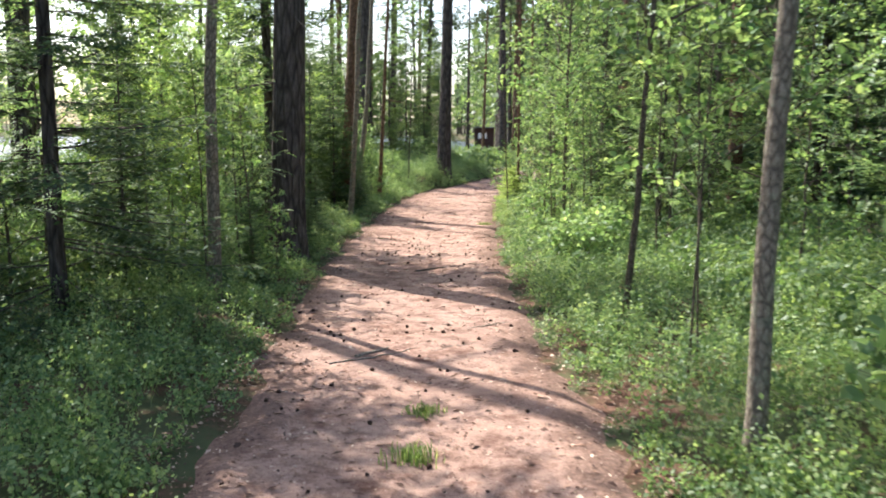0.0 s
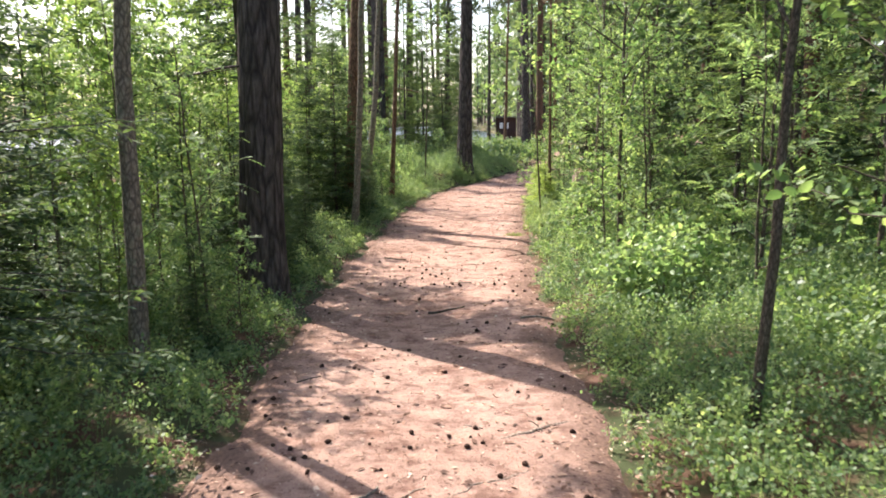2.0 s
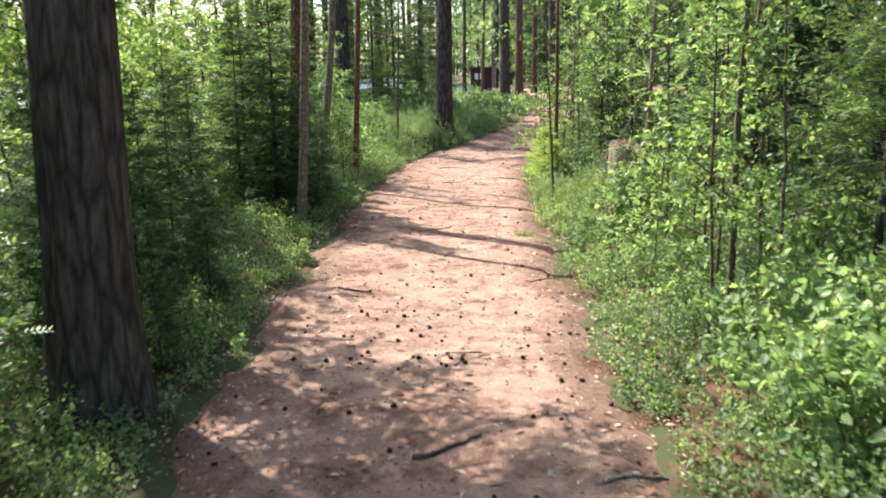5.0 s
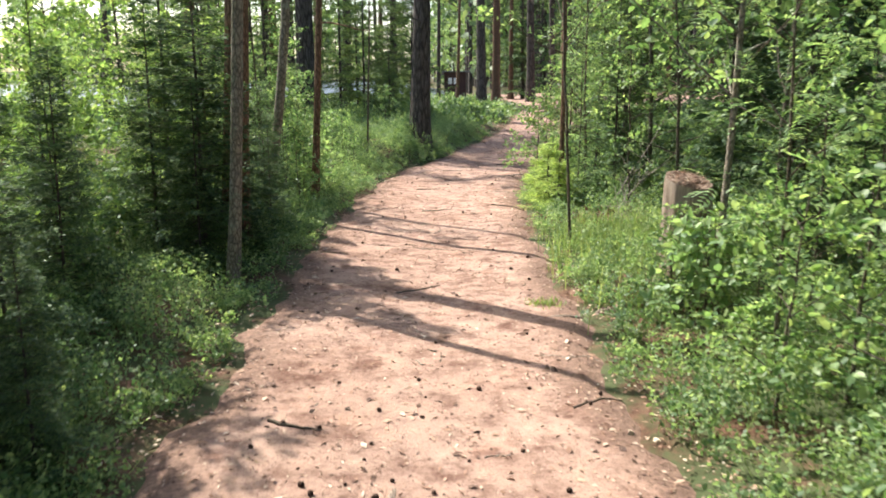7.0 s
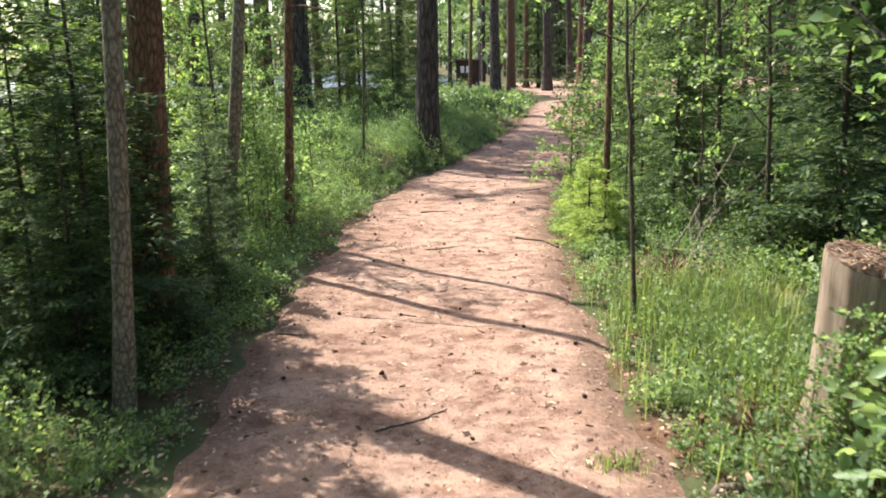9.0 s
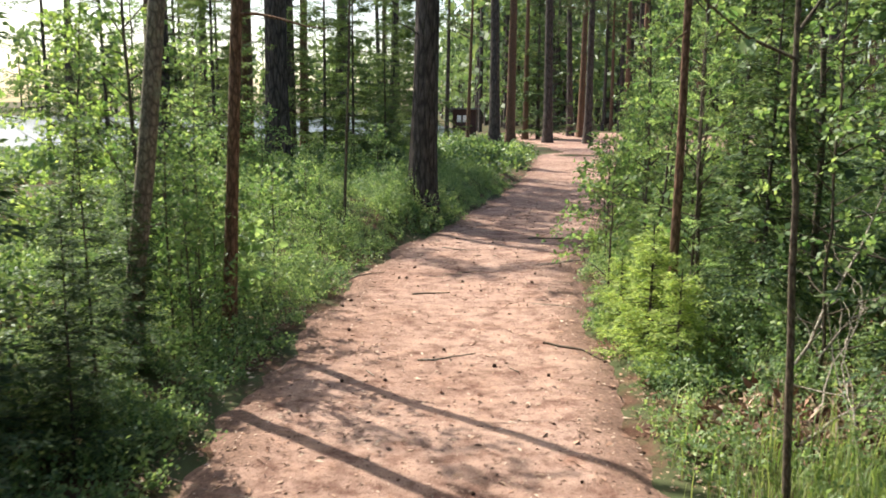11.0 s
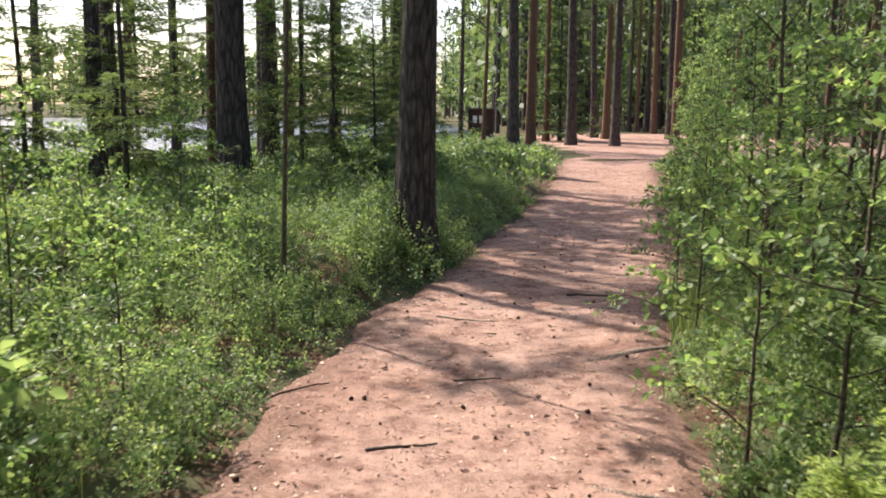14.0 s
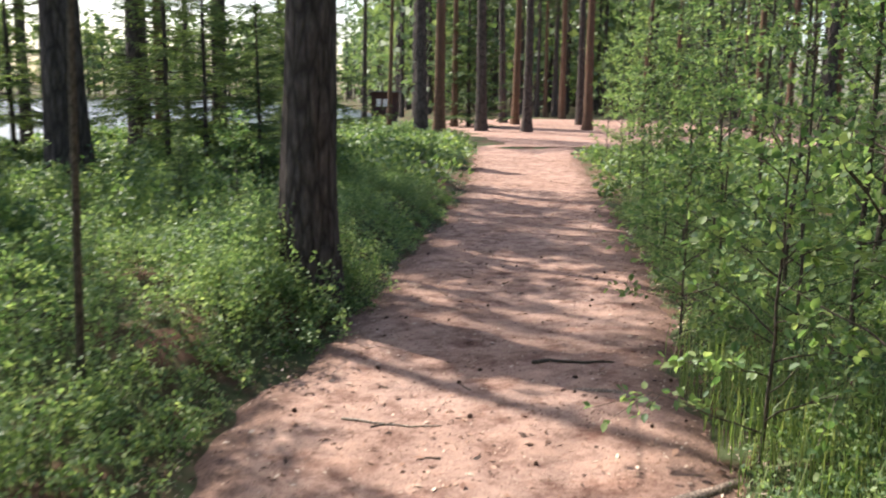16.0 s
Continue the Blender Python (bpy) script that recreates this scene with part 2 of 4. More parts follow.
class Shape:
    """Collects quads, then makes one mesh of them."""

    def __init__(self):
        self.v, self.q, self.n = [], [], 0

    def add(self, v, q):
        v = np.asarray(v, dtype=float).reshape(-1, 3)
        self.v.append(v)
        self.q.append(np.asarray(q, dtype=np.int64).reshape(-1, 4) + self.n)
        self.n += len(v)

    def mesh(self, name, mat, smooth=False):
        v, q = np.concatenate(self.v), np.concatenate(self.q)
        me = bpy.data.meshes.new(name)
        me.vertices.add(len(v))
        me.vertices.foreach_set("co", v.astype(np.float32).ravel())
        me.loops.add(q.size)
        me.loops.foreach_set("vertex_index", q.astype(np.int32).ravel())
        me.polygons.add(len(q))
        me.polygons.foreach_set("loop_start", np.arange(0, q.size, 4, dtype=np.int32))
        if smooth:
            me.polygons.foreach_set("use_smooth", np.ones(len(q), dtype=bool))
        me.materials.append(mat)
        me.update(calc_edges=True)
        return me


def tube(shape, pts, radii, sides=8, wobble=None, cap=True):
    """A round limb along pts. wobble(angle, i) scales the radius."""
    pts, radii = np.asarray(pts, float), np.asarray(radii, float)
    n = len(pts)
    t = unit(np.gradient(pts, axis=0))
    whole = pts[-1] - pts[0]
    ref = np.array([1.0, 0, 0]) if abs(whole[2]) > 0.6 * np.linalg.norm(whole) else UP
    u = unit(np.cross(t, ref))
    w = np.cross(t, u)
    a = np.linspace(0, 2 * np.pi, sides, endpoint=False)
    r = radii[:, None] * np.ones(sides)
    if wobble is not None:
        r = r * wobble(a[None, :], np.arange(n)[:, None])
    v = pts[:, None, :] + r[..., None] * (np.cos(a)[None, :, None] * u[:, None, :] + np.sin(a)[None, :, None] * w[:, None, :])
    i, j = np.arange(n - 1)[:, None], np.arange(sides)[None, :]
    k = (j + 1) % sides
    q = np.stack([i * sides + j, i * sides + k, (i + 1) * sides + k, (i + 1) * sides + j], -1)
    shape.add(v.reshape(-1, 3), q.reshape(-1, 4))
    if cap and radii[-1] > 0.004 and sides % 2 == 0:
        top = v[-1]
        shape.add(top, [[0, m, m + 1, m + 2] for m in range(1, sides - 2, 2)])


def full_leaves(shape, p, d, nrm, length, ratio=0.7, fold=0.1):
    """Rounded leaves of two halves folded along the midrib, with a drooping tip."""
    p, d = np.asarray(p, float), unit(np.asarray(d, float))
    s = unit(np.cross(d, nrm))
    nn = np.cross(s, d)
    L = np.broadcast_to(np.asarray(length, float), (len(p),))[:, None]
    w = 0.5 * ratio * L
    lo, hi = p + 0.22 * L * d + fold * L * nn, p + 0.62 * L * d + fold * 0.9 * L * nn
    tip = p + L * d - 0.12 * L * nn
    v = np.stack([p, lo + 0.8 * w * s, hi + 0.85 * w * s, tip, hi - 0.85 * w * s, lo - 0.8 * w * s], 1)
    i = np.arange(len(p))[:, None] * 6
    shape.add(v.reshape(-1, 3), np.concatenate([i + [0, 1, 2, 3], i + [0, 3, 4, 5]], 0))


def leaves(shape, p, d, nrm, length, ratio=0.5, fold=0.12):
    """Pointed leaves folded along the midrib: p stalk end, d way of the tip, nrm upper side."""
    p, d = np.asarray(p, float), unit(np.asarray(d, float))
    s = unit(np.cross(d, nrm))
    nn = np.cross(s, d)
    L = np.broadcast_to(np.asarray(length, float), (len(p),))[:, None]
    R = np.broadcast_to(np.asarray(ratio, float), (len(p),))[:, None]
    mid = p + 0.45 * L * d + fold * L * nn
    v = np.stack([p, mid + 0.5 * R * L * s, p + L * d, mid - 0.5 * R * L * s], 1)
    shape.add(v.reshape(-1, 3), np.arange(4 * len(p)).reshape(-1, 4))


def rand_dirs(r, n, up=0.0):
    d = r.normal(size=(n, 3))
    d[:, 2] += up
    return unit(d)


def part(name, me, parent, label=""):
    ob = new(name, me)
    ob.parent = parent
    if label:
        tagged(ob, label)
    return ob


# ---- the lie of the land ----
EDGE_Y = [-6, 3.3, 5, 8, 10, 12, 14, 16, 18, 20, 22, 24, 26, 28, 31, 35, 40, 46, 52, 60]
EDGE_L = [-1.06, -1.12, -1.25, -1.4, -1.47, -1.45, -1.41, -1.36, -1.27, -1.1, -0.86, -0.46, 0.16, 0.64, 1.42, 2.36, 3.3, 4.2, 5.4, 8.0]
EDGE_R = [0.98, 0.93, 0.8, 0.72, 0.71, 0.8, 0.88, 0.96, 1.06, 1.28, 1.62, 2.14, 2.8, 3.36, 4.1, 5.05, 6.2, 7.7, 9.5, 16.0]
SHORE_Y = [-80, 20, 38, 49, 55, 67, 78, 110, 160, 400]
SHORE_X = [-120, -58, -31, -16, -8.5, -1, 1.0, 3.0, 0.0, -20]
LAKE_Z = -0.8


def smooth(a, b, x):
    k = np.clip((x - a) / (b - a), 0, 1)
    return k * k * (3 - 2 * k)


def waves(x, y, seed=0.0):
    """Smooth uneven values, about -1 to 1."""
    return (np.sin(1.3 * x + 0.7 * y + seed) + np.sin(-0.8 * x + 1.9 * y + 2.1 + seed * 1.7)
            + np.sin(2.9 * x + 2.3 * y + 0.4 + seed) * 0.6 + np.sin(4.7 * x - 3.9 * y + 1.3 - seed) * 0.4) / 3.0


def path_edges(y):
    y = np.asarray(y, float)
    rag = 0.05 * np.sin(3.1 * y) + 0.03 * np.sin(7.7 * y + 1) + 0.02 * np.sin(17 * y)
    return np.interp(y, EDGE_Y, EDGE_L) + rag, np.interp(y, EDGE_Y, EDGE_R) + 0.05 * np.sin(2.7 * y + 2) + 0.03 * np.sin(8.9 * y) + 0.02 * np.sin(19 * y)


def beside(x, y):
    """Metres outside the path, negative on it."""
    a, b = path_edges(y)
    return np.maximum(a - x, x - b)


def in_lake(x, y):
    near = np.interp(y, SHORE_Y, SHORE_X) - x
    far = 165 - np.hypot(x, np.asarray(y) - 50)
    return np.minimum(near, far)


def land(x, y):
    x, y = np.asarray(x, float), np.asarray(y, float)
    z = -0.0131 * (np.minimum(np.maximum(y, -40), 31) - 20)
    z = z + 0.25 * smooth(55, 90, y) * smooth(4, 14, x)
    off = beside(x, y)
    wide = np.where(y < 47, 1.0, 0.0)
    z = z + wide * smooth(0.15, 1.2, off) * (0.06 + 0.07 * waves(x * 0.9, y * 0.9)) + 0.05 * smooth(2, 6, off) * waves(0.3 * x, 0.3 * y, 1)
    z = z - 0.04 * (1 - smooth(-0.12, 0.02, off)) * wide
    bank = (x < path_edges(y)[0]) * smooth(21.5, 24.8, y) * (1 - smooth(31, 40, y))
    z = z + 0.2 * np.exp(-((x + 0.35) / 0.55) ** 2 - ((y - 26.2) / 0.9) ** 2) * smooth(-0.1, 0.3, off)
    z = z + bank * (0.3 * smooth(0.0, 0.55, off) + 0.2 * smooth(0.5, 3.0, off))
    lake = in_lake(x, y)
    z = z - 1.7 * smooth(-7, 6, lake)
    z = z + 2.5 * smooth(175, 300, np.hypot(x, y - 50))
    return z


def grid_mesh(name, xs, ys, zf, mat):
    X, Y = np.meshgrid(xs, ys)
    sh = Shape()
    nx, ny = len(xs), len(ys)
    i, j = np.arange(ny - 1)[:, None], np.arange(nx - 1)[None, :]
    q = np.stack([i * nx + j, i * nx + j + 1, (i + 1) * nx + j + 1, (i + 1) * nx + j], -1)
    sh.add(np.stack([X, Y, zf(X, Y)], -1).reshape(-1, 3), q.reshape(-1, 4))
    return sh.mesh(name, mat, True)


def spread(lo, hi, step, far, n):
    out = np.geomspace(step * 1.5, far, n)
    return np.concatenate([lo - out[::-1], np.arange(lo, hi + step / 2, step), hi + out])


ground = new("ground", grid_mesh("ground", spread(-8, 8, 0.2, 1800, 40), spread(-4, 46, 0.22, 1800, 44), land, M_FLOOR))
tagged(ground, "mossy forest floor covered with brown needles and litter", "forest floor", kind="structure")


def path_mesh():
    ys = np.arange(-5, 48, 0.07)
    a, b = path_edges(ys)
    k = np.linspace(0, 1, 44)
    X = a[:, None] + (b - a)[:, None] * k[None, :]
    Y = np.repeat(ys[:, None], len(k), 1)
    off = np.minimum(k, 1 - k)[None, :] * (b - a)[:, None]
    Z = (-0.0131 * (np.minimum(Y, 31) - 20) + 0.012 * waves(2.1 * X, 2.1 * Y) + 0.004 * waves(7 * X, 6 * Y, 3)
         - 0.03 * np.exp(-((k - 0.5) / 0.3) ** 2)[None, :] + 0.012 - 0.05 * (1 - smooth(0.0, 0.22, off)))
    sh = Shape()
    nx, ny = len(k), len(ys)
    i, j = np.arange(ny - 1)[:, None], np.arange(nx - 1)[None, :]
    q = np.stack([i * nx + j, i * nx + j + 1, (i + 1) * nx + j + 1, (i + 1) * nx + j], -1)
    sh.add(np.stack([X, Y, Z], -1).reshape(-1, 3), q.reshape(-1, 4))
    me = sh.mesh("path", M_PATH, True)
    worn = me.attributes.new("worn", "FLOAT", "POINT")
    worn.data.foreach_set("value", smooth(-0.05, 0.7, off).astype(np.float32).ravel())
    return me


def path_z(x, y):
    a, b = path_edges(y)
    k = (x - a) / (b - a)
    return (-0.0131 * (np.minimum(y, 31) - 20) + 0.012 * waves(2.1 * x, 2.1 * y) + 0.004 * waves(7 * x, 6 * y, 3)
            - 0.03 * np.exp(-((k - 0.5) / 0.3) ** 2) + 0.012 - 0.05 * (1 - smooth(0.0, 0.22, np.minimum(k, 1 - k) * (b - a))))


tagged(new("path", path_mesh()), "trodden reddish-brown forest path of needles and bark crumbs", "path", kind="structure")
# the open trodden place at the far end
clearing = new("pavement", grid_mesh("clearing", np.linspace(2.2, 26, 80), np.linspace(47.5, 78, 90),
                                     lambda X, Y: land(X, Y) + 0.03 - 0.12 * (1 - smooth(0, 3, X - 2.2 - 0.0 * Y)) - 0.12 * (1 - smooth(0, 4, 26 - X))
                                     - 0.12 * (1 - smooth(0, 4, 78 - Y)) - 0.14 * (1 - smooth(-0.5, 1.5, X - np.interp(Y, [44, 52, 60, 80], [4.0, 5.2, 5.0, 3.5]) + waves(X, Y) * 0.6))
                                     + 0.01 * waves(3 * X, 3 * Y), M_PATH))
flat = clearing.data.attributes.new("worn", "FLOAT", "POINT")
flat.data.foreach_set("value", np.ones(len(clearing.data.vertices), dtype=np.float32))
tagged(clearing, "trodden sandy clearing between tall pines", "clearing", kind="structure")
water = new("water", grid_mesh("water", np.linspace(-330, 60, 40), np.linspace(-120, 330, 40), lambda X, Y: np.full(X.shape, LAKE_Z), M_WATER))
tagged(water, "bright rippled lake reflecting the sky", "lake", kind="structure")

# ---- trees ----
def curve_line(r, start, way, length, n=6, bend=0.1, rise=0.0):
    """A slightly crooked line from start; rise bends it up or down."""
    s = np.linspace(0, 1, n)[:, None]
    side = unit(np.cross(way, UP) + 1e-6)
    w = np.cumsum(r.normal(size=(n, 2)), axis=0)
    w = (w - w[0]) * bend * length / n
    p = np.asarray(start) + way * length * s + UP * rise * length * s ** 2 + side * w[:, :1] + UP * w[:, 1:] * 0.5
    return p


def trunk_line(r, height, n, crook=0.02):
    z = np.linspace(-0.25, height, n)
    w = np.cumsum(r.normal(size=(n, 2)), axis=0) * crook * height / n
    w -= w[min(2, n - 1)] * np.clip(np.arange(n) / 2, 0, 1)[:, None]
    return np.stack([w[:, 0], w[:, 1], z], 1)


def at_height(line, z):
    return np.array([np.interp(z, line[:, 2], line[:, 0]), np.interp(z, line[:, 2], line[:, 1]), z])


def tree_thing(kind, trunk_me, crown_me, label, group, crown_label=""):
    root = new(kind)
    tagged(root, label, "tree", group)
    part("trunk", trunk_me, root)
    if crown_me:
        part("crown", crown_me, root, crown_label)
    return root


def broadleaf_meshes(seed, height, radius, base, spread_m, branches, leaf, mat, bark, per_twig=7, twigs=5, droop=-0.1, crook=0.03, pinnate=False, angle=0.75, full=False):
    """A young birch, aspen or rowan: thin crooked stem, rising limbs, fine twigs with single leaves."""
    r = np.random.default_rng(seed)
    wood, green = Shape(), Shape()
    line = trunk_line(r, height, 14, crook)
    rad = radius * (1 - np.clip(line[:, 2] / height, 0, 1)) ** 0.8 + 0.0025
    rad[0] *= 1.35
    tube(wood, line, rad, 10 if radius > 0.03 else 6)
    turn = r.uniform(0, 6)
    for b in range(branches):
        f = (b + r.uniform(0, 0.8)) / branches
        z = base + (height * 0.97 - base) * f
        turn += 2.4 + r.normal() * 0.4
        ln = spread_m * (1 - 0.75 * f) * r.uniform(0.55, 1.1)
        el = angle * r.uniform(0.5, 1.3)
        way = np.array([np.cos(turn) * np.cos(el), np.sin(turn) * np.cos(el), np.sin(el)])
        st = at_height(line, z)
        bl = curve_line(r, st, way, ln, 5, 0.25, droop)
        tube(wood, bl, np.linspace(min(0.35 * radius, 0.012) + 0.002, 0.0015, 5), 4, cap=False)
        for k in range(twigs):
            s = r.uniform(0.25, 1.0) if k else 1.0
            p0 = bl[0] + 0
            idx = s * (len(bl) - 1)
            i0 = min(int(idx), len(bl) - 2)
            p0 = bl[i0] + (bl[i0 + 1] - bl[i0]) * (idx - i0)
            tw = unit(way + r.normal(size=3) * np.array([0.9, 0.9, 0.5]))
            tl = leaf * r.uniform(3.0, 6.0)
            tp = curve_line(r, p0, tw, tl, 4, 0.2, -0.2)
            sd0 = unit(np.cross(tp[-1] - tp[0], r.normal(size=3))) * 0.0015
            wood.add([tp[0] - sd0, tp[0] + sd0, tp[-1] + 0.5 * sd0, tp[-1] - 0.5 * sd0], [[0, 1, 2, 3]])
            if pinnate:
                for c in range(3):
                    q0 = tp[1 + c % 3]
                    axis = unit(tw + r.normal(size=3) * 0.8 + np.array([0, 0, -0.1]))
                    nrm = unit(UP + r.normal(size=3) * 0.35)
                    sd = unit(np.cross(axis, nrm))
                    L = leaf * r.uniform(3.0, 4.2)
                    st_ = np.repeat(np.linspace(0.2, 0.95, 6), 2)
                    sg = np.tile([1.0, -1.0], 6)[:, None]
                    P = q0 + axis * (st_ * L)[:, None] - UP * (0.25 * L * st_ ** 2)[:, None]
                    D = sd * sg + axis * 0.5
                    leaves(green, P, D, np.repeat(nrm[None], 12, 0), leaf * r.uniform(0.85, 1.1, 12), 0.36, 0.06)
            else:
                m = per_twig
                s2 = r.uniform(0.1, 1.0, m)
                P = np.stack([np.interp(s2, np.linspace(0, 1, 4), tp[:, c]) for c in range(3)], 1)
                D = unit(tw + r.normal(size=(m, 3)) * 0.9 + np.array([0, 0, -0.25]))
                N = unit(UP + r.normal(size=(m, 3)) * 0.6)
                (full_leaves if full else leaves)(green, P + D * 0.012, D, N, leaf * r.uniform(0.65, 1.2, m), 0.75, 0.08)
    return wood.mesh("stem", bark, True), green.mesh("leaves", mat)


def spruce_meshes(seed, height, radius, base, reach, gap=0.26, per=6, needle=0.05, thin=1.0, dens=9, mat=None):
    """A spruce with flat drooping boughs in whorls; the lowest may be bare."""
    r = np.random.default_rng(seed)
    wood, green = Shape(), Shape()
    line = trunk_line(r, height, 16, 0.008)
    rad = radius * (1 - np.clip(line[:, 2] / height, 0, 1)) ** 0.9 + 0.004
    rad[0] *= 1.4
    tube(wood, line, rad, 12)
    z = base
    while z < height * 0.98:
        f = z / height
        for k in range(per):
            if r.uniform() > thin:
                continue
            az = r.uniform(0, 2 * np.pi)
            ln = max(0.12, reach * (1 - f) ** 0.75 * r.uniform(0.6, 1.1))
            el = 0.25 - 0.45 * (1 - f) + r.normal() * 0.12
            way = np.array([np.cos(az) * np.cos(el), np.sin(az) * np.cos(el), np.sin(el)])
            zz = z + r.uniform(-0.5, 0.5) * gap
            bl = curve_line(r, at_height(line, zz), way, ln, 6, 0.06, 0.18 - 0.05 * ln)
            tube(wood, bl[::2] if ln < 1.2 else bl, np.linspace(0.004 + 0.004 * ln, 0.001, 3 if ln < 1.2 else 6), 3, cap=False)
            side = unit(np.cross(way, UP))
            m = int(ln * 2 * dens) + 4
            s = np.sort(r.uniform(0.12, 1.0, m))
            P0 = np.stack([np.interp(s, np.linspace(0, 1, 6), bl[:, c]) for c in range(3)], 1)
            sg = np.where(np.arange(m) % 2, 1.0, -1.0)[:, None]
            tl = (0.06 + 0.3 * ln * (1 - s) * (0.5 + 0.5 * s)) * r.uniform(0.7, 1.2, m)
            td = unit(side * sg * 0.8 + way * 0.75 + UP * r.normal(size=(m, 1)) * 0.12 - UP * 0.14)
            for j in range(m):
                c = max(3, int(tl[j] / (needle * 0.3)))
                t = np.linspace(0, 1, c)
                P = P0[j] + td[j] * (t * tl[j])[:, None] - UP * (0.25 * tl[j] * t ** 2)[:, None]
                sd = unit(np.cross(td[j], UP))
                g2 = np.where(np.arange(c) % 2, 1.0, -1.0)[:, None]
                D = unit(td[j] * 0.9 + sd * g2 * 0.7 + r.normal(size=(c, 3)) * 0.25)
                leaves(green, P, D, unit(UP + r.normal(size=(c, 3)) * 0.4), needle * r.uniform(0.8, 1.25, c), 0.32, 0.05)
        z += gap * r.uniform(0.8, 1.2)
    return wood.mesh("stem", M_PINE_BARK, True), green.mesh("needles", mat or M_SPRUCE)


def pine_meshes(seed, height, radius, crown_from, bark, detail=20, boughs=26, stubs=10, clump=34):
    """A tall pine: furrowed flared trunk, dead snags, ragged high crown."""
    r = np.random.default_rng(seed)
    wood, green = Shape(), Shape()
    n = 60 if detail > 14 else 22
    line = trunk_line(r, height, n, 0.006)
    zz = np.clip(line[:, 2], 0, None)
    rad = radius * (0.25 + 0.75 * (1 - zz / height)) * (1 + 0.35 * np.exp(-zz / 0.35) + 0.1 * np.exp(-zz / 1.2))
    ph = r.uniform(0, 6, 6)
    rough = 0.045 if detail > 14 else 0.02

    def wob(a, i):
        return (1 + rough * np.sin(7 * a + ph[0] + 0.7 * np.sin(i * 0.9 + ph[1])) + rough * np.sin(11 * a + ph[2] + i * 0.35)
                + 0.12 * np.exp(-np.asarray(i) / (2.0 if detail > 14 else 0.8)) * np.sin(5 * a + ph[3]))
    tube(wood, line, rad, detail, wob)
    for k in range(stubs):
        z = r.uniform(1.8, crown_from)
        az = r.uniform(0, 6.28)
        way = np.array([np.cos(az), np.sin(az), r.uniform(-0.25, 0.2)])
        ln = r.uniform(0.3, 1.5) * min(1.0, 0.25 + 6 * radius)
        bl = curve_line(r, at_height(line, z), unit(way), ln + radius, 5, 0.25, -0.15)
        tube(wood, bl, np.linspace(min(0.014, 0.3 * radius), 0.003, 5), 4, cap=False)
    for k in range(boughs):
        f = (k + r.uniform(0, 1)) / boughs
        z = crown_from + (height - crown_from) * f
        az = k * 2.4 + r.normal() * 0.5
        el = -0.1 + 0.9 * f + r.normal() * 0.15
        ln = (height * 0.14 + 0.6) * (1 - 0.6 * f) * r.uniform(0.6, 1.1)
        way = np.array([np.cos(az) * np.cos(el), np.sin(az) * np.cos(el), np.sin(el)])
        bl = curve_line(r, at_height(line, min(z, height * 0.99)), way, ln, 6, 0.2, 0.12)
        tube(wood, bl, np.linspace(0.035 * (1 - 0.6 * f), 0.006, 6), 4, cap=False)
        for c in range(5):
            s = r.uniform(0.4, 1.0)
            q = np.array([np.interp(s, np.linspace(0, 1, 6), bl[:, a]) for a in range(3)]) + r.normal(size=3) * 0.18
            D = rand_dirs(r, clump, 0.5)
            P = q + r.normal(size=(clump, 3)) * np.array([0.2, 0.2, 0.1])
            leaves(green, P, D, rand_dirs(r, clump, 0.6), r.uniform(0.14, 0.3, clump) * (1.0 if clump > 12 else 1.5), 0.28, 0.05)
    return wood.mesh("stem", bark, True), green.mesh("needles", M_PINE)


def stand(x, y, lean=(0.0, 0.0), turn=0.0, sink=0.0):
    """The pose of a tree on the ground that leans by metres per metre."""
    m = Matrix.Identity(4)
    m[0][2], m[1][2] = lean
    ax = Vector((lean[0], lean[1], 1)).normalized()
    q = Vector((0, 0, 1)).rotation_difference(ax)
    return Matrix.Translation((x, y, float(land(x, y)) - sink)) @ q.to_matrix().to_4x4() @ Matrix.Rotation(turn, 4, "Z")


def plant(ob, m):
    ob.matrix_world = m
    return ob


def plant_scaled(proto, m, s):
    """A copy of a tree at the pose m, s times as large."""
    c = copy_thing(proto, m)
    c.scale = (s, s, s)
    return c


# tall pines that stand singly
TALL = [(-0.14, 25.9, 0.19, 0.022), (-1.85, 9.7, 0.185, 0.03), (-2.84, 29.3, 0.215, 0.0), (-4.0, 38.0, 0.22, 0.008), (-2.66, 40.0, 0.17, 0.02)]
pine_labels = ["tall pine with dark furrowed grey-brown bark beside the path", "thick dark pine trunk rising out of bushes",
               "thick old pine with flared foot among shrubs near the lake", "dark thick pine trunk on the lakeside slope", "dark pine trunk near the lake shore"]
for n, (x, y, rad, lean) in enumerate(TALL):
    tm, cm = pine_meshes(40 + n, 17 + n, rad, 8.5, M_PINE_BARK, 28, 26, 6)
    plant(tree_thing("pine_tree", tm, cm, pine_labels[n], "tall pines"), stand(x, y, (lean, 0)))

# reddish pines round the clearing
FAR_PINES = [(3.4, 53.6, 0.26), (4.3, 55.1, 0.235), (6.8, 59.3, 0.25), (6.16, 64, 0.17), (8.84, 58.6, 0.22), (10.1, 67.3, 0.22), (14.2, 79.4, 0.16),
             (14.7, 79.0, 0.16), (15.6, 79.9, 0.21), (15.2, 76.2, 0.22), (13.8, 67.0, 0.22), (12.4, 60.8, 0.22), (9.8, 69.4, 0.22)]
protos = []
